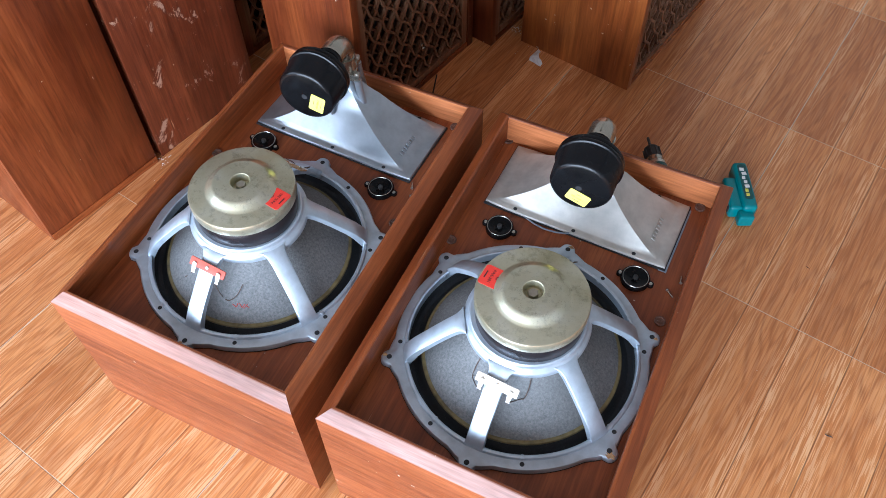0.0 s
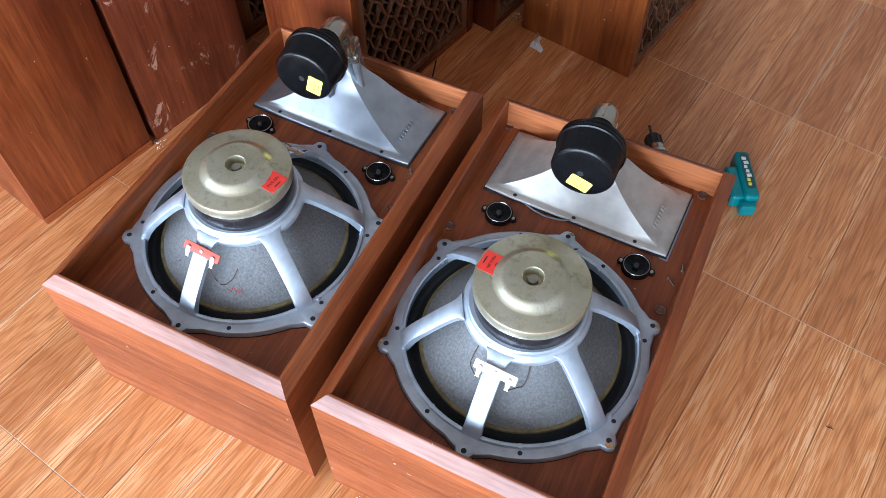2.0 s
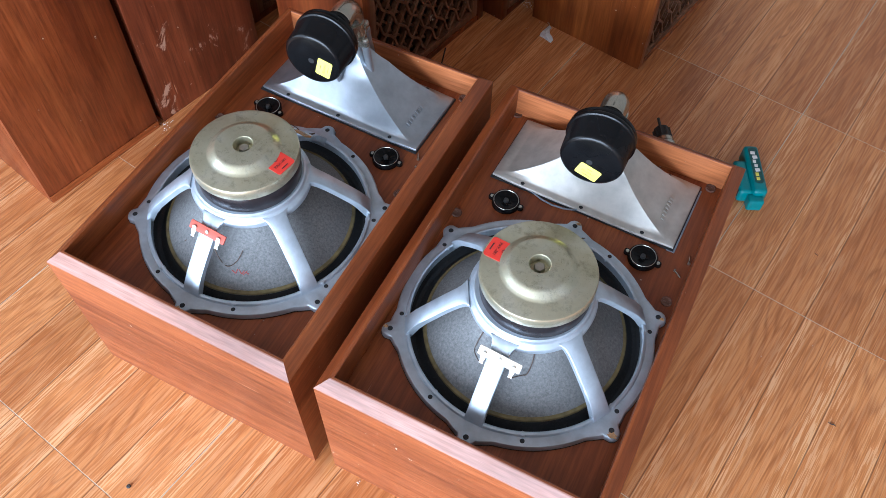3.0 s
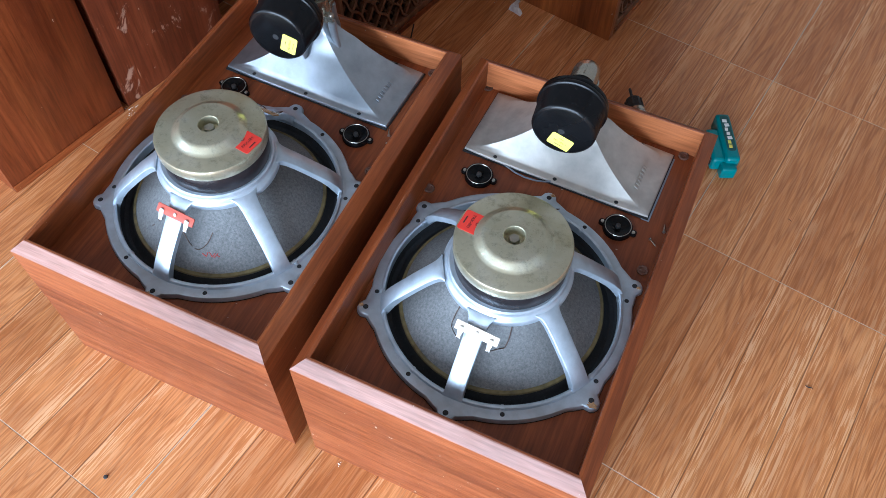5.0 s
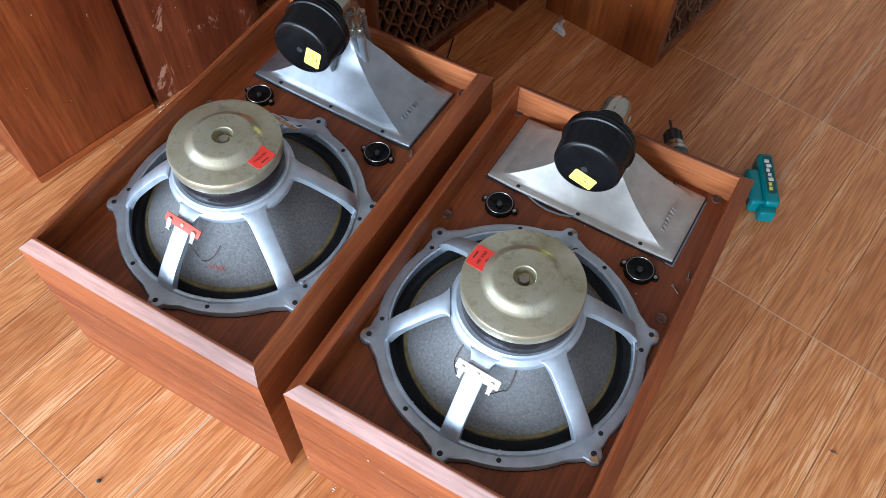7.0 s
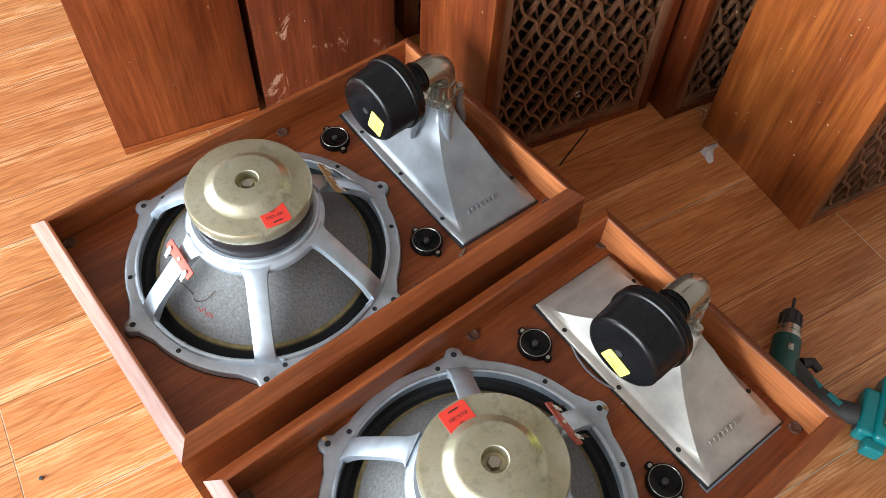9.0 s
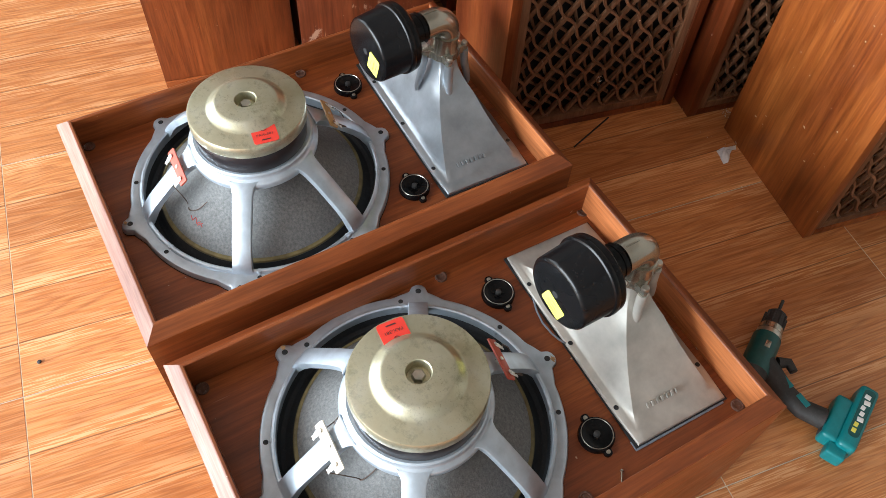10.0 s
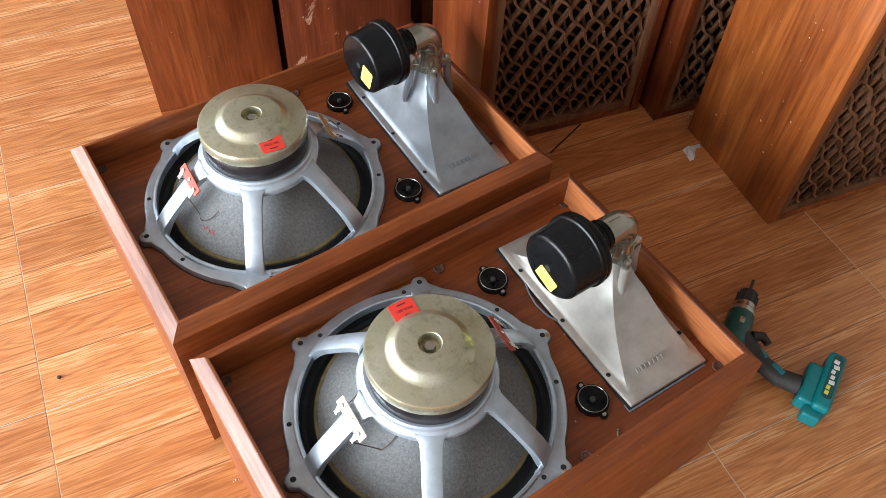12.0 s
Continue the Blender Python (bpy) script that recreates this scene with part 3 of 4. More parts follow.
def cone_spot(r, a, lift=0.0004):
    """A point on the cone's skin at a radius and an angle."""
    a = math.radians(a)
    return (r * math.cos(a), r * math.sin(a), 0.0035 + (0.1465 - r) * 0.845 + lift)


WOOFER_A = POSE_A @ pose(*CENTRE_A, BOARD_A, 0, 0, -0.8)
WOOFER_B = POSE_B @ pose(*CENTRE_B, BOARD_B)
first = woofer(WOOFER_A, 2, REDSTRIP, "red fibre terminal strip", BROWNSTRIP, "tan fibre terminal strip",
               ((1, ((0.117, 277, 0.004), (0.1205, 283, 0.002), (0.1130, 289.2, 0.003), (0.1010, 294, 0.006))), (-1, ((0.113, 244, 0.003), (0.1256, 240, 0.001)))), "grey cast woofer, clean yellowish steel back plate, red label, red strip")
second = woofer(WOOFER_B, 178, CREAM, "cream fibre terminal strip", REDSTRIP, "dark red fibre terminal strip",
                ((1, ((0.1018, 289.5, 0.004), (0.1005, 293, 0.004), (0.0901, 296.7, 0.003), (0.0777, 299.7, 0.002))), (-1, ((0.1006, 246.9, 0.003), (0.0901, 243.3, 0.003), (0.0746, 239.8, 0.001)))), "grey cast woofer, stained steel back plate, red label, cream strip")
# red crayon strokes on the cone of one woofer
for r0, a0, r1, a1 in ((0.123, 286, 0.126, 289), (0.126, 289, 0.121, 290), (0.121, 291, 0.126, 293), (0.126, 293, 0.122, 295), (0.127, 294, 0.122, 297), (0.124, 296, 0.126, 298)):
    part("crayon_stroke", tube("crayon_stroke", [cone_spot(r0, a0), cone_spot((r0 + r1) / 2, (a0 + a1) / 2), cone_spot(r1, a1)], 0.0007, REDINK, 5), first, "red crayon mark")
# crust of rust and old glue on some lugs
for w, spots in ((second, ((330, 0.2045, 0.010), (210, 0.2045, 0.006), (30, 0.203, 0.005), (90, 0.2045, 0.006))), (first, ((270, 0.204, 0.005),))):
    for a, r, size in spots:
        a = math.radians(a)
        edge = [(size * (0.6 + 0.35 * math.sin(3.1 * k + a)) * math.cos(k * 0.5236), size * 0.62 * (0.7 + 0.3 * math.cos(2.3 * k)) * math.sin(k * 0.5236)) for k in range(12)]
        part("crust", prism("crust", edge, 0, 0.0009, RUST), w, "tan crust of rust on the lug", pose(r * math.cos(a) + 0.004 * math.sin(a), r * math.sin(a) - 0.004 * math.cos(a), RING_Z - 0.0002))


# ---- horn tweeters ----
def horn_shell(mat):
    """A flange and a flared pyramid that narrows to a round throat."""
    verts, faces = [], []
    fx, fy = 0.159, 0.0725          # flange half sizes
    bx, by = 0.137, 0.060           # foot of the flare

    def rect(hx, hy, a):
        c, s = math.cos(a), math.sin(a)
        k = min(hx / abs(c) if abs(c) > 1e-9 else 9, hy / abs(s) if abs(s) > 1e-9 else 9)
        return k * c, k * s

    # angles gathered so that every ring has points on the four corners
    ang = []
    for q, (sx, sy) in enumerate(((1, 1), (-1, 1), (-1, -1), (1, -1))):
        a = math.atan2(by * sy, bx * sx) % (2 * math.pi)
        ang.append(a)
    full = []
    for q in range(4):
        a0, a1 = ang[q], ang[(q + 1) % 4]
        if a1 < a0:
            a1 += 2 * math.pi
        full += [a0 + (a1 - a0) * i / 16 for i in range(16)]
    rings = []
    rings.append([(*rect(fx, fy, a), 0.0008) for a in full])
    rings.append([(*rect(fx, fy, a), 0.0055) for a in full])
    rings.append([(*rect(fx - 0.0015, fy - 0.0015, a), 0.007) for a in full])
    rings.append([(*rect(bx + 0.006, by + 0.003, a), 0.0075) for a in full])
    steps = 14
    top = 0.128
    for i in range(steps + 1):
        u = i / steps
        z = 0.0095 + (top - 0.0095) * u
        # exponential flare in x, gentler in y
        hx = 0.017 + (bx - 0.017) * ((math.exp(-1.5 * u) - math.exp(-1.5)) / (1 - math.exp(-1.5)))
        hy = 0.017 + (by - 0.017) * ((math.exp(-1.1 * u) - math.exp(-1.1)) / (1 - math.exp(-1.1)))
        round_ = max(0.0, (u - 0.55) / 0.45) ** 1.2
        ring = []
        for a in full:
            x, y = rect(bx, by, a)
            x, y = x / bx * hx, y / by * hy
            b = math.atan2(y, x)
            tx, ty = 0.019 * math.cos(b), 0.019 * math.sin(b)
            ring.append((x + (tx - x) * round_, y + (ty - y) * round_ + 0.002 * u, z))
        rings.append(ring)
    k = len(full)
    for r in rings:
        verts += r
    for i in range(len(rings) - 1):
        for p in range(k):
            q = (p + 1) % k
            faces.append((i * k + p, i * k + q, (i + 1) * k + q, (i + 1) * k + p))
    faces.append(tuple(range((len(rings) - 1) * k, len(rings) * k)))
    me = mesh_of("horn", verts, faces, mat, True)
    me.set_sharp_from_angle(angle=radians(55))
    return me


DRIVER = lathe("driver", [(0, 0.0), (0.0015, 0.0), (0.0400, 0.0), (0.0440, 0.0012), (0.0464, 0.0045), (0.0482, 0.042), (0.0486, 0.0425), (0.0508, 0.0435), (0.0513, 0.045), (0.0513, 0.049), (0.0504, 0.0505), (0.0508, 0.0515), (0.0500, 0.058), (0.0450, 0.0625), (0.024, 0.064), (0.0215, 0.066), (0.0215, 0.084), (0.0225, 0.0845), (0.0225, 0.090), (0, 0.090)], BLACK, 96)


def horn_unit(m, metal, driver_turn, label_at, label, pale):
    h = empty("horn_tweeter", m)
    swing = pose(0, 0.002, 0, 0, 0, driver_turn) @ pose(0, -0.002, 0)
    tagged(h, label, "horn tweeter", "horn tweeters in the cabinets")
    horn = part("horn", horn_shell(metal), h, pale)
    part("gasket", block("gasket", (-0.161, -0.0745, 0.0002), (0.161, 0.0735, 0.0028), GASKET, 0.001), h, "dark gasket under the flange")
    for x in (-0.105, 0.0, 0.105):
        for y in (-0.0668, 0.0668):
            part("screw_hole", HOLE_SMALL, horn, "", pose(x, y, 0.0076))
    for turn in (-14, -104, 166, 76):
        at = pose(0, 0.002, 0, 0, 0, turn)
        fin = tube("boss", [(0.031, 0, 0.131), (0.0315, 0, 0.118), (0.034, 0, 0.100), (0.038, 0, 0.083), (0.041, 0, 0.068), (0.042, 0, 0.060)], [0.0066, 0.0066, 0.0062, 0.0056, 0.0044, 0.0015], metal, 14)
        part("boss", fin, horn, "", at)
        part("bolt", lathe("bolt", [(0.0052, 0.140), (0.0052, 0.143), (0.0042, 0.1455), (0, 0.1463)], STEEL, 16), h, "", at @ pose(0.031, 0, 0))
    letters = pose(0.1245, -0.011, 0.0195, 0, 30, 0) @ pose(0, 0, 0, 0, 0, 90)
    # a row of raised strokes for the maker's mark
    for i in range(7):
        part("raised_mark", block("raised_mark", (-0.0024, -0.0036, 0), (0.0008 + 0.0012 * (i % 2), 0.0036, 0.0020), metal, 0.0006), horn, "", letters @ pose((i - 3) * 0.0076, 0, 0))
    outline = []
    for a in arc(0, 354, 59):
        r = 0.0225 + 0.0145 * abs(math.cos(2 * math.radians(a + 14))) ** 12 * (abs(math.cos(2 * math.radians(a + 14))) > 0)
        outline.append((r * math.cos(math.radians(a)), r * math.sin(math.radians(a))))
    part("throat_flange", prism("throat_flange", outline, 0.128, 0.141, NICKEL, 0.0025), h, "", pose(0, 0.002, 0))
    # elbow from the throat up and over to the driver
    path = [(0, 0.002, 0.138), (0, 0.002, 0.156), (0, 0.003, 0.170)]
    path += [(0, 0.003 - 0.026 * (1 - math.cos(a)), 0.170 + 0.026 * math.sin(a)) for a in arc(0.25, math.pi / 2, 7)]
    path.append((0, -0.040, 0.196))
    part("elbow", tube("elbow", path, [0.0220, 0.0190, 0.0192] + [0.0198] * 8 + [0.0205], NICKEL, 28), h, "dull cast metal elbow", swing)
    part("elbow_collar", tube("elbow_collar", [(0, 0.0025, 0.162), (0, 0.0028, 0.166)], 0.0212, NICKEL, 28), h)
    part("seam", block("seam", (-0.0011, -0.036, 0.2140), (0.0011, -0.016, 0.2168), NICKEL, 0.0006), h, "", swing)
    body = part("driver", DRIVER, h, "black moulded compression driver", swing @ pose(0, -0.134, 0.196, -90, 0, 0))
    part("vent_hole", lathe("vent_hole", [(0, -0.0002), (0.0046, -0.0004), (0.0050, 0.0002)], CLOTH, 20), body, "", pose(-0.002, 0.002, 0))
    lab = part("type_label", prism("type_label", rounded(0.034, 0.024, 0.003), 0, 0.0004, YELLOW), body, "yellow paper type label", pose(label_at[0], label_at[1], -0.0005, 0, 0, label_at[2]) @ pose(0, 0, 0, 180, 0, 0))
    writing("letters", "PD-10A-1", 0.0050, INK, lab, pose(0, -0.001, 0.0007))
    part("letters", block("letters", (-0.004, 0.0052, 0.0005), (0.004, 0.0060, 0.0007), INK, 0), lab)
    part("letters", block("letters", (-0.006, -0.0072, 0.0005), (0.006, -0.0064, 0.0007), INK, 0), lab)
    part("terminal", block("terminal", (0.020, -0.058, 0.184), (0.028, -0.050, 0.189), WHITE, 0.0006), h, "whitish terminal", swing)
    return h


horn_unit(POSE_A @ pose(0.2150, 0.5460, BOARD_A, 0, 0, -1.4), HORN_GREY, 7.5, (0.0185, 0.0105, -74), "grey cast horn tweeter with black driver, bluish metal", "bluish grey cast horn")
pale_unit = horn_unit(POSE_B @ pose(0.2060, 0.5495, BOARD_B, 0, 0, -1.2), HORN_PALE, 5.0, (-0.0005, 0.0215, 20), "pale cast horn tweeter with black driver, matt metal", "pale matt cast horn")


part("loose_gasket", block("loose_gasket", (0.150, -0.0755, 0.0002), (0.1635, 0.066, 0.0022), WIRE_GREY, 0.0006), pale_unit, "blue-grey gasket end showing past the flange")
part("lead", tube("lead", [(-0.085, -0.072, 0.003), (-0.065, -0.0785, 0.0025), (-0.045, -0.0815, 0.003), (-0.025, -0.0800, 0.004), (-0.012, -0.0765, 0.005), (-0.004, -0.0735, 0.007)], 0.0014, WIRE_GREY, 8), pale_unit, "grey lead along the flange")


# ---- level controls ----
KNOB_BASE = lathe("base", [(0.019, 0.0), (0.0235, 0.0), (0.0235, 0.006), (0.0222, 0.0085), (0.0205, 0.0088), (0.0196, 0.0068), (0.012, 0.0045), (0.0, 0.0038)], BLACK, 48)
KNOB_RING = lathe("ring", [(0.0197, 0.0086), (0.0201, 0.0092), (0.0206, 0.0092), (0.0210, 0.0086)], STEEL, 48)


def level_control(m):
    k = empty("level_control", m)
    tagged(k, "small round black level control screwed to the board", "level control", "level controls on the boards")
    part("base", KNOB_BASE, k)
    part("ring", KNOB_RING, k, "thin pale metal ring")
    for s in (-1, 1):
        lug = part("lug", prism("lug", rounded(0.011, 0.011, 0.0045), 0, 0.005, BLACK, 0.001), k, "", pose(s * 0.0252, 0, 0))
        part("screw", lathe("screw", [(0.003, 0.005), (0.0028, 0.0062), (0, 0.0068)], STEEL, 12), lug)
    for a in (0, 60, 120):
        part("rib", block("rib", (-0.0085, -0.0010, 0.003), (0.0085, 0.0010, 0.0055), BLACK, 0.0006), k, "", pose(0, 0, 0, 0, 0, a))
    part("spindle", lathe("spindle", [(0.0042, 0.004), (0.004, 0.0095), (0.0028, 0.0102), (0, 0.0102)], RUBBER, 20), k)


for m, z, spots in ((POSE_A, BOARD_A, ((0.0925, 0.4410, -4), (0.3350, 0.4345, 2))), (POSE_B, BOARD_B, ((0.0900, 0.4400, 0), (0.3265, 0.4380, -1)))):
    for x, y, a in spots:
        level_control(m @ pose(x, y, z, 0, 0, a))


# ---- cabinets that stand at the back ----
def standing_cabinet(m, width, depth, height, side, label, grille=True):
    """A closed cabinet whose lattice front looks along +x."""
    c = empty("standing_speaker", m)
    tagged(c, label, "speaker cabinet", "speaker cabinets standing behind")
    t = 0.02
    front = 0 if grille else -0.0165
    part("side_panel", block("side_panel", (-depth, 0, 0), (front, t, height), side, 0.0015), c)
    part("side_panel", block("side_panel", (-depth, width - t, 0), (front, width, height), side, 0.0015), c)
    part("top_panel", block("top_panel", (-depth, t, height - t), (front, width - t, height), side, 0.001), c)
    part("bottom_panel", block("bottom_panel", (-depth, t, 0), (front - 0.001, width - t, 0.014), side, 0.001), c)
    part("back_panel", block("back_panel", (-depth + 0.004, t, 0.014), (-depth + 0.016, width - t, height - t), side, 0), c)
    if not grille:
        part("front_panel", block("front_panel", (-0.016, 0, 0), (0, width, height), side, 0.0015), c)
        return c
    part("grille_cloth", block("grille_cloth", (-0.05, t, 0.014), (-0.045, width - t, height - t), CLOTH, 0), c, "black grille cloth behind the lattice")
    f, x1 = 0.018, -0.004
    y0, y1, z0, z1 = t, width - t, 0.014, height - t
    for name, lo, hi in (("grille_frame", (x1 - 0.022, y0, z0), (x1, y0 + f, z1)), ("grille_frame", (x1 - 0.022, y1 - f, z0), (x1, y1, z1)), ("grille_frame", (x1 - 0.022, y0 + f, z0), (x1, y1 - f, z0 + f)), ("grille_frame", (x1 - 0.022, y0 + f, z1 - f), (x1, y1 - f, z1))):
        part(name, block(name, lo, hi, DARKWOOD, 0.002), c, "dark brown grille frame")
    # crossing slats: one set straight, the other waved
    ya, yb, za, zb = y0 + f - 0.004, y1 - f + 0.004, z0 + f - 0.004, z1 - f + 0.004
    step, lean = 0.062, 1.45
    long = math.hypot(1, lean)

    def slat(sign, c0, x, wavy):
        pts = []
        run = 150
        for i in range(run + 1):
            d = (yb - ya) * i / run
            y, z = ya + d, c0 + sign * lean * d
            if wavy:
                off = 0.0040 * math.sin(d * long / 0.0753 * 2 * math.pi)
                y, z = y - sign * lean / long * off, z + off / long
            if za <= z <= zb and ya <= y <= yb:
                pts.append((y, z))
        if len(pts) < 4:
            return
        half = 0.0025 if wavy else 0.0040
        verts, faces = [], []
        for i, (y, z) in enumerate(pts):
            p, q = pts[max(i - 1, 0)], pts[min(i + 1, len(pts) - 1)]
            d = Vector((q[0] - p[0], q[1] - p[1])).normalized()
            n = Vector((-d.y, d.x)) * half
            verts += [(x - 0.007, y - n.x, z - n.y), (x, y - n.x, z - n.y), (x, y + n.x, z + n.y), (x - 0.007, y + n.x, z + n.y)]
        for i in range(len(pts) - 1):
            for a in range(4):
                b = (a + 1) % 4
                faces.append((i * 4 + a, i * 4 + b, i * 4 + 4 + b, i * 4 + 4 + a))
        part("slat", mesh_of("slat", verts, faces, DARKWOOD), c)

    count = int((zb - za + lean * (yb - ya)) / step) + 1
    for i in range(count):
        slat(1, za - lean * (yb - ya) + i * step, -0.0110, False)
        slat(-1, za + i * step, -0.0065, True)
        slat(1, za - lean * (yb - ya) + (i + 0.45) * step, -0.0290, False)
        slat(-1, za + (i + 0.45) * step, -0.0235, True)
    return c


TURN = -12.6
near_left = standing_cabinet(pose(-0.80, 0.205, 0, 0, 0, TURN), 0.277, 0.40, 0.66, WOOD_Z, "tall red-brown walnut cabinet standing beside the open one", grille=False)
part("plinth", block("plinth", (0.0004, 0.001, 0), (0.0025, 0.276, 0.017), WOOD_Y, 0.001), near_left, "narrow skirting along the foot")
standing_cabinet(pose(-0.738, 0.490, 0, 0, 0, TURN), 0.29, 0.40, 0.66, WOOD_WORN, "dark walnut cabinet with scraped patches, standing beside another", grille=False)
standing_cabinet(pose(-0.745, 0.850, 0, 0, 0, TURN), 0.42, 0.30, 0.66, WOOD_Z, "walnut speaker with dark lattice front in the shade")
latticed = standing_cabinet(pose(-0.355, 0.735, 0, 0, 0, TURN), 0.405, 0.27, 0.66, WOOD_Z, "walnut speaker with lattice grille standing behind the open cabinet")
standing_cabinet(pose(-0.219, 1.137, 0, 0, 0, TURN), 0.42, 0.30, 0.66, WOOD_Z, "walnut speaker with lattice grille behind another cabinet")
standing_cabinet(pose(0.135, 1.127, 0, 0, 0, -11.5), 0.42, 0.30, 0.66, WOOD_ORANGE, "orange-brown walnut speaker with lattice grille, standing on the tiles")


part("badge", tube("badge", [(-0.003, 0.214 + 0.0062 * math.cos(a), 0.114 + 0.0075 * math.sin(a)) for a in arc(0.5, 5.6, 16)], 0.0011, STEEL, 6), latticed, "small pale metal badge on the lattice")
part("badge_bar", tube("badge_bar", [(-0.003, 0.2145, 0.109), (-0.003, 0.2135, 0.119)], 0.0010, STEEL, 6), latticed)


# ---- cordless drill on the floor ----
def drill():
    d = empty("cordless_drill", pose(0, 0, 0))
    tagged(d, "teal and black cordless drill lying on the tiles", "drill")
    axis = [Vector((0.229, 0.970, 0.030)), Vector((0.304, 0.832, 0.031))]
    way = (axis[1] - axis[0]).normalized()

    def along(a, b, r0, r1, mat, name, label="", n=24):
        k = 4
        pts = [axis[0] + way * (a + (b - a) * i / k) for i in range(k + 1)]
        return part(name, tube(name, pts, [r0 + (r1 - r0) * i / k for i in range(k + 1)], mat, n), d, label)

    along(0.0, 0.034, 0.0032, 0.0032, RUBBER, "bit", "dark steel screwdriver bit", 6)
    along(0.028, 0.034, 0.010, 0.015, RUBBER, "chuck_nose")
    along(0.034, 0.066, 0.016, 0.0185, RUBBER, "chuck", "black ribbed chuck")
    for k in range(10):
        a = 2 * math.pi * k / 10
        s = way.orthogonal().normalized()
        o = way.cross(s)
        off = (s * math.cos(a) + o * math.sin(a)) * 0.018
        part("chuck_rib", tube("chuck_rib", [axis[0] + way * 0.038 + off, axis[0] + way * 0.063 + off], 0.0018, RUBBER, 6), d)
    along(0.066, 0.078, 0.020, 0.021, NICKEL, "collar", "grey torque collar")
    along(0.079, 0.090, 0.0212, 0.0216, STEEL, "collar", "pale marked collar")
    # the darker teal carries the shade that lies on the housing
    along(0.090, 0.165, 0.0235, 0.0245, SHADE_LABEL_TEAL, "motor_housing", "teal motor housing, shade in its colour", 28)
    along(0.165, 0.173, 0.024, 0.018, RUBBER, "end_cap")
    part("rating_plate", block("rating_plate", (-0.007, -0.0045, 0), (0.007, 0.0045, 0.0008), NICKEL, 0.0003), d, "pale rating plate", pose(0.286, 0.868, 0.0545, 0, 0, -61))
    # grip
    pts = [(0.300, 0.852, 0.030), (0.328, 0.853, 0.028), (0.360, 0.850, 0.026), (0.395, 0.854, 0.025), (0.426, 0.873, 0.025)]
    part("grip", tube("grip", pts, [0.022, 0.018, 0.0165, 0.0165, 0.018], RUBBER, 20), d, "black rubber grip")
    for x in (0.350, 0.388):
        part("grip_inlay", block("grip_inlay", (-0.012, -0.005, 0), (0.012, 0.005, 0.002), TEAL, 0.0009), d, "teal inlay", pose(x, 0.856, 0.0405, 0, 0, 0))
    part("trigger", tube("trigger", [(0.316, 0.872, 0.034), (0.326, 0.888, 0.034), (0.342, 0.884, 0.034)], [0.010, 0.009, 0.007], RUBBER, 14), d, "black trigger")
    # battery shoe and pack, turned across the grip
    turn = pose(0.4485, 0.905, 0, 0, 0, 24.6)
    part("battery_shoe", block("battery_shoe", (-0.031, -0.052, 0.003), (-0.003, 0.034, 0.037), TEAL, 0.008, 3), d, "teal battery shoe", turn)
    pack = part("battery_pack", block("battery_pack", (-0.006, -0.056, 0.001), (0.024, 0.070, 0.044), TEAL, 0.009, 3), d, "teal battery pack", turn)
    part("pack_step", block("pack_step", (-0.014, -0.073, 0.002), (0.017, -0.050, 0.031), TEAL, 0.005, 3), pack)
    plate = part("pack_label", prism("pack_label", rounded(0.018, 0.096, 0.007), 0, 0.0009, SHADE_LABEL_TEAL), pack, "worn label with pale strokes", pose(0.0096, 0.0138, 0.0438))
    random.seed(4)
    for i in range(7):
        w = random.uniform(0.006, 0.010)
        part("stroke", block("stroke", (-w / 2, -0.0042, 0), (w / 2, 0.0042, 0.0006), WHITE if i > 1 else YELLOW, 0.0002), plate, "", pose(random.uniform(-0.002, 0.002), -0.036 + i * 0.0115, 0.001, 0, 0, random.uniform(-14, 14)))
    part("latch", block("latch", (-0.0325, -0.045, 0.012), (-0.029, -0.016, 0.030), RUBBER, 0.002), d, "dark release latch", turn)
    return d


drill()


# ---- loose small things ----
def loose_screw(m, label):
    s = empty("screw", m @ Matrix.Scale(0.75, 4))
    tagged(s, label, "screw", "loose screws")
    part("shank", tube("shank", [(0, 0, 0.003), (0.016, 0, 0.0026), (0.019, 0, 0.0025)], [0.0018, 0.0017, 0.0004], NICKEL, 8), s)
    part("head", tube("head", [(-0.003, 0, 0.0033), (-0.001, 0, 0.0033), (0, 0, 0.003)], [0.0033, 0.0036, 0.0018], STEEL, 12), s)


loose_screw(POSE_B @ pose(0.380, 0.438, BOARD_B, 0, 0, -38), "short steel screw lying on the board")
loose_screw(POSE_B @ pose(0.3945, 0.462, BOARD_B, 0, 0, 100), "short dark screw lying by the side panel")
loose_screw(POSE_A @ pose(0.383, 0.460, BOARD_A, 0, 0, 115), "short dark screw lying by the horn")


loose_screw(POSE_A @ pose(0.389, 0.443, BOARD_A, 0, 0, 70), "short steel screw lying by the side panel")


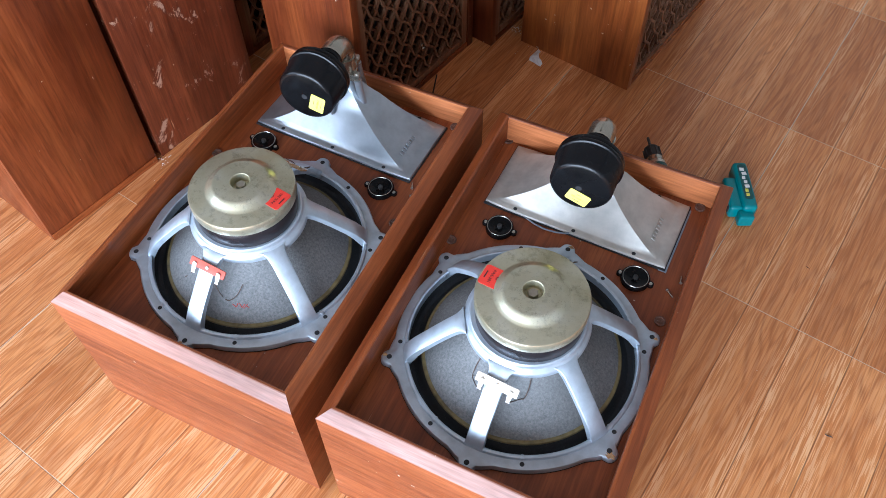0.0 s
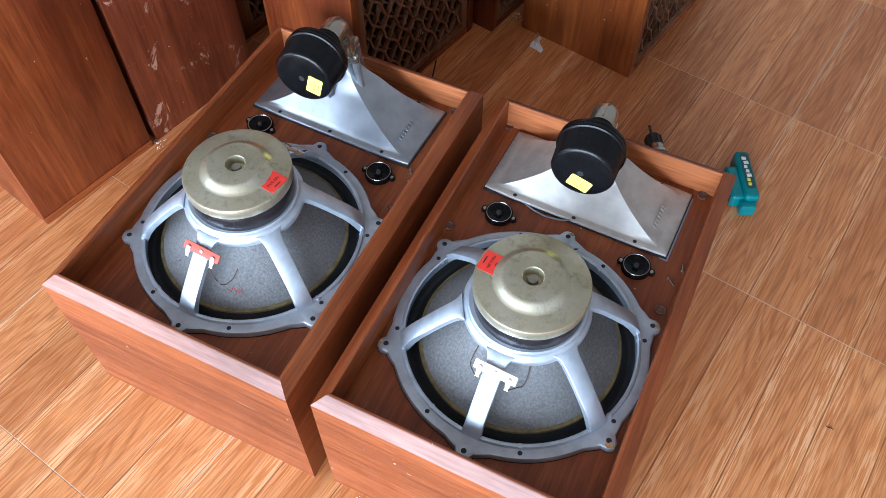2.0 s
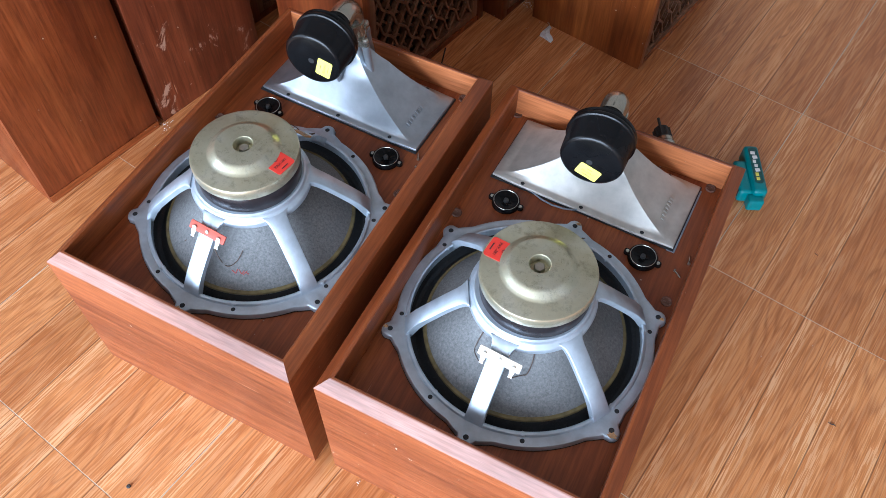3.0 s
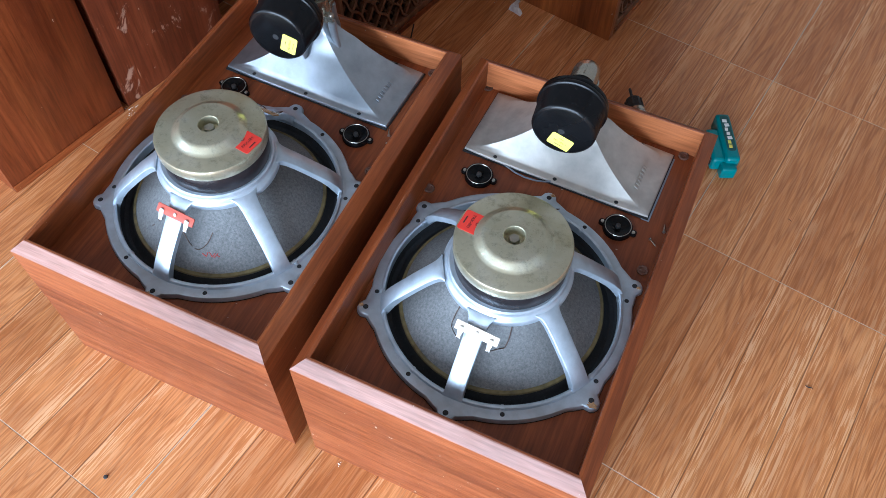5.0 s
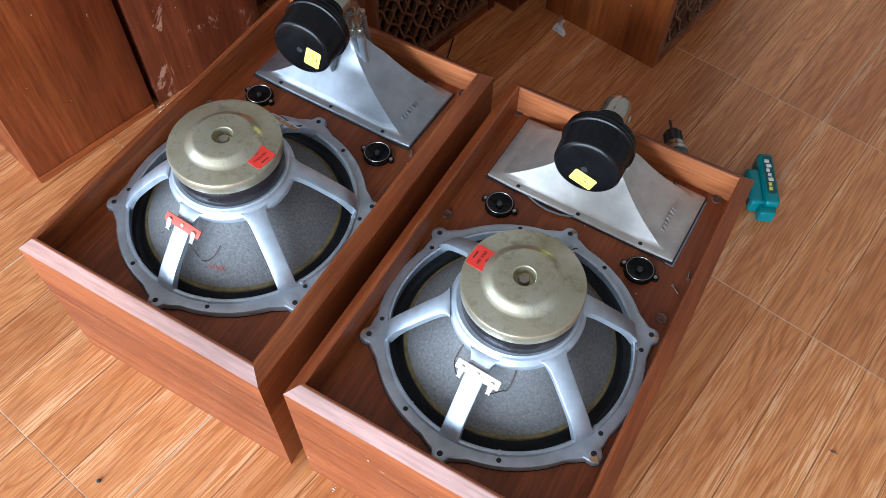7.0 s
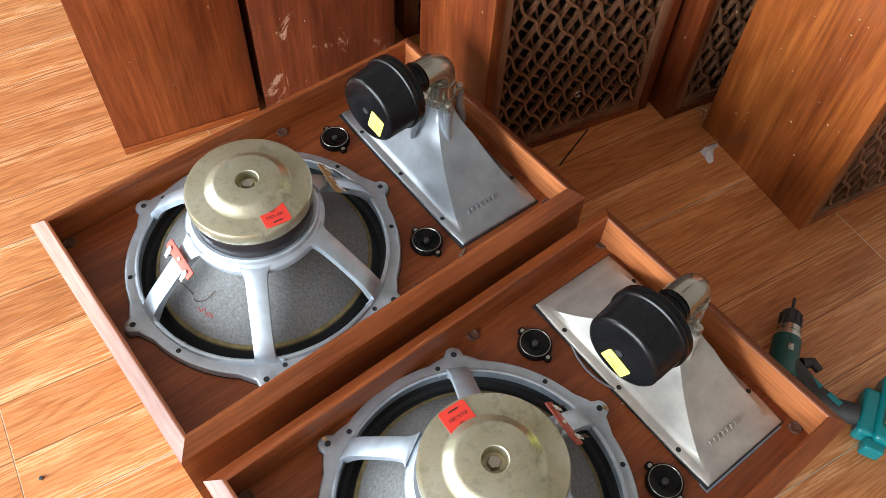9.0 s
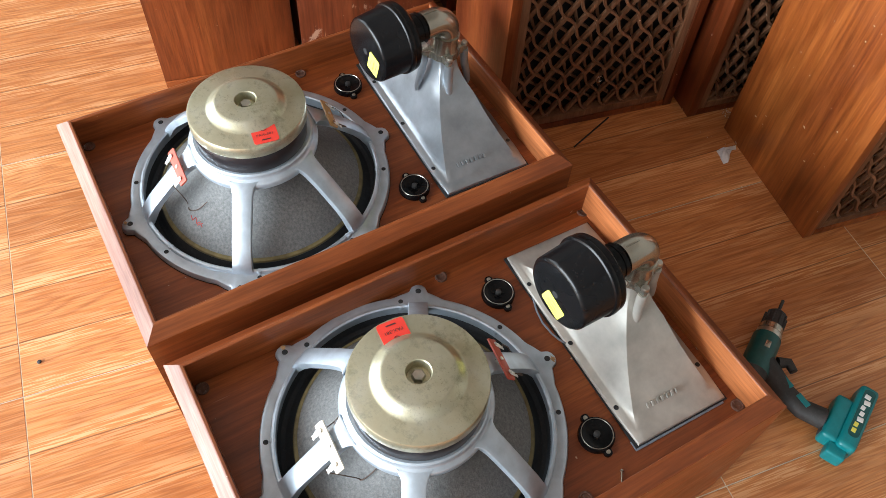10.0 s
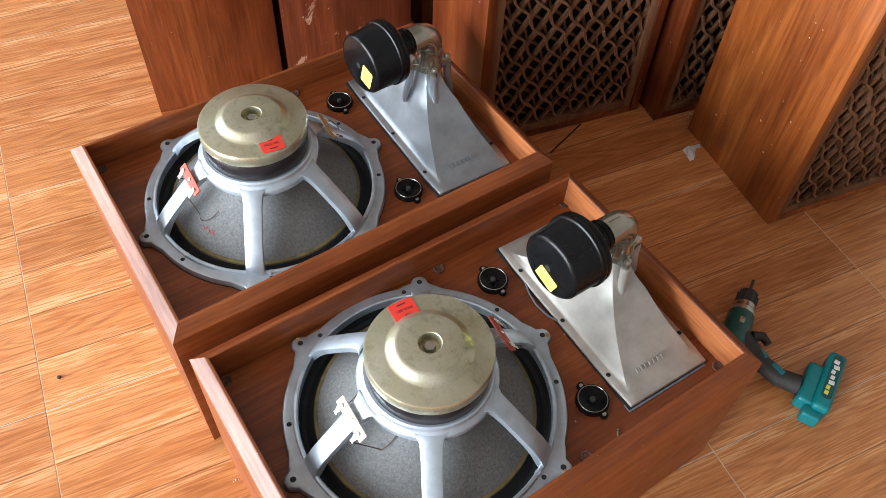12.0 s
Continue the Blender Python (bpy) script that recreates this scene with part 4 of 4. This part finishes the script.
def paper_scrap():
    random.seed(7)
    edge = [(-0.016, 0.030), (-0.004, 0.026), (0.000, 0.012), (0.010, 0.004), (0.022, -0.002), (0.034, -0.010), (0.036, -0.022), (0.022, -0.025), (0.010, -0.022), (-0.004, -0.026), (-0.012, -0.012), (-0.015, 0.010)]
    bm = bmesh.new()
    c = bm.verts.new((0.004, -0.008, 0.010))
    ring = [bm.verts.new((x * 0.85, y * 0.85, random.uniform(0.001, 0.007))) for x, y in edge]
    mid = [bm.verts.new((x * 0.45, y * 0.45 - 0.003, random.uniform(0.005, 0.012))) for x, y in edge]
    n = len(edge)
    for i in range(n):
        j = (i + 1) % n
        bm.faces.new((ring[i], ring[j], mid[j], mid[i]))
        bm.faces.new((mid[i], mid[j], c))
    ob = new("paper_scrap", bm_mesh("paper_scrap", bm, PAPER, False))
    ob.matrix_world = pose(-0.103, 1.145, 0.0, 0, 0, -20)
    ob.modifiers.new("thickness", "SOLIDIFY").thickness = 0.0006
    tagged(ob, "torn crumpled white paper scrap on the floor", "paper scrap")


paper_scrap()


def dark_stick():
    ob = new("dark_strip", block("dark_strip", (-0.060, -0.0016, 0), (0.060, 0.0016, 0.002), GASKET, 0.0005))
    ob.matrix_world = pose(-0.279, 0.929, 0, 0, 0, 107)
    tagged(ob, "thin black plastic strip lying on the tiles", "plastic strip")


dark_stick()


def crumbs():
    """Loose crumbs of plaster and dust."""
    rng = random.Random(11)
    verts, faces = [], []

    def crumb(x, y, z, size):
        base = len(verts)
        for dx, dy, dz in ((-1, -0.7, 0), (1, -0.6, 0), (0.2, 1, 0), (0, 0, 1.1)):
            verts.append((x + dx * size * rng.uniform(0.6, 1.2), y + dy * size * rng.uniform(0.6, 1.2), z + dz * size))
        faces.extend(((base, base + 1, base + 2), (base, base + 1, base + 3), (base + 1, base + 2, base + 3), (base + 2, base, base + 3)))

    for cx, cy, spread, n, big in ((-0.185, 1.225, 0.012, 26, 0.0022), (-0.73, 0.485, 0.012, 22, 0.0018), (-0.15, 1.16, 0.02, 8, 0.0012), (0.36, 0.72, 0.05, 6, 0.001), (0.046, -0.012, 0.003, 4, 0.0022), (-0.015, 1.11, 0.002, 2, 0.0018), (-0.168, 0.90, 0.02, 5, 0.0010)):
        for _ in range(n):
            crumb(cx + rng.gauss(0, spread), cy + rng.gauss(0, spread), 0.0, rng.uniform(0.4, 1) * big)
    for _ in range(70):
        crumb(rng.uniform(-1.3, 1.2), rng.uniform(-0.5, 1.6), 0.0, rng.uniform(0.0003, 0.0008))
    ob = new("crumbs", mesh_of("crumbs", verts, faces, DUST))
    tagged(ob, "small pale crumbs scattered on the tiles", "crumbs", kind="stuff")


crumbs()


def splinter(m, label):
    ob = new("splinter", tube("splinter", [(-0.007, 0.0012, 0.0009), (-0.002, -0.0006, 0.0012), (0.003, 0.0004, 0.0012), (0.007, -0.0014, 0.0008)], [0.0004, 0.0009, 0.0008, 0.0003], RUBBER, 7))
    ob.matrix_world = m
    tagged(ob, label, "splinter")


splinter(pose(0.721, 0.446, 0, 0, 0, 3), "short dark splinter lying on the tiles")
splinter(pose(0.620, 0.792, 0, 0, 0, -20) @ Matrix.Scale(0.6, 4), "tiny dark splinter lying on the tiles")


def dark_pellet(x, y):
    ob = new("pellet", lathe("pellet", [(0, 0), (0.003, 0.0003), (0.0038, 0.0018), (0.0028, 0.0034), (0, 0.0038)], RUBBER, 14))
    ob.matrix_world = pose(x, y, 0)
    tagged(ob, "small dark round pellet lying on the tiles", "pellet")


dark_pellet(-0.285, -0.188)


# ---- the tiled floor ----
def floor():
    bed = new("floor", block("floor", (-2.8, -4.2, -0.06), (2.8, 2.6, -0.0005), GROUT, 0))
    tagged(bed, "wood-look plank-printed glazed floor tiles with pale joints", "floor", kind="structure")
    bm = bmesh.new()
    long, wide = 0.497, 0.5115
    bmesh.ops.create_cube(bm, size=1, matrix=Matrix.LocRotScale((0, 0, -0.004), None, (wide - 0.0016, long - 0.0016, 0.008)))
    bmesh.ops.bevel(bm, geom=[e for e in bm.edges if all(v.co.z > -0.001 for v in e.verts)], offset=0.0003, segments=1, affect="EDGES")
    tile = bm_mesh("tile", bm, TILE, False)
    th = math.radians(-9.3)
    for i in range(-7, 7):
        for j in range(-10, 6):
            u, v = 0.316 + wide * (i + 0.5), 0.733 + long * (j + 0.5)
            x, y = u * math.cos(th) - v * math.sin(th), u * math.sin(th) + v * math.cos(th)
            if -2.75 < x < 2.75 and -4.15 < y < 2.55:
                ob = part("tile", tile, bed)
                ob.location, ob.rotation_euler = (x, y, 0), (0, 0, th + math.pi * ((i * 7 + j * 3) % 2))


floor()
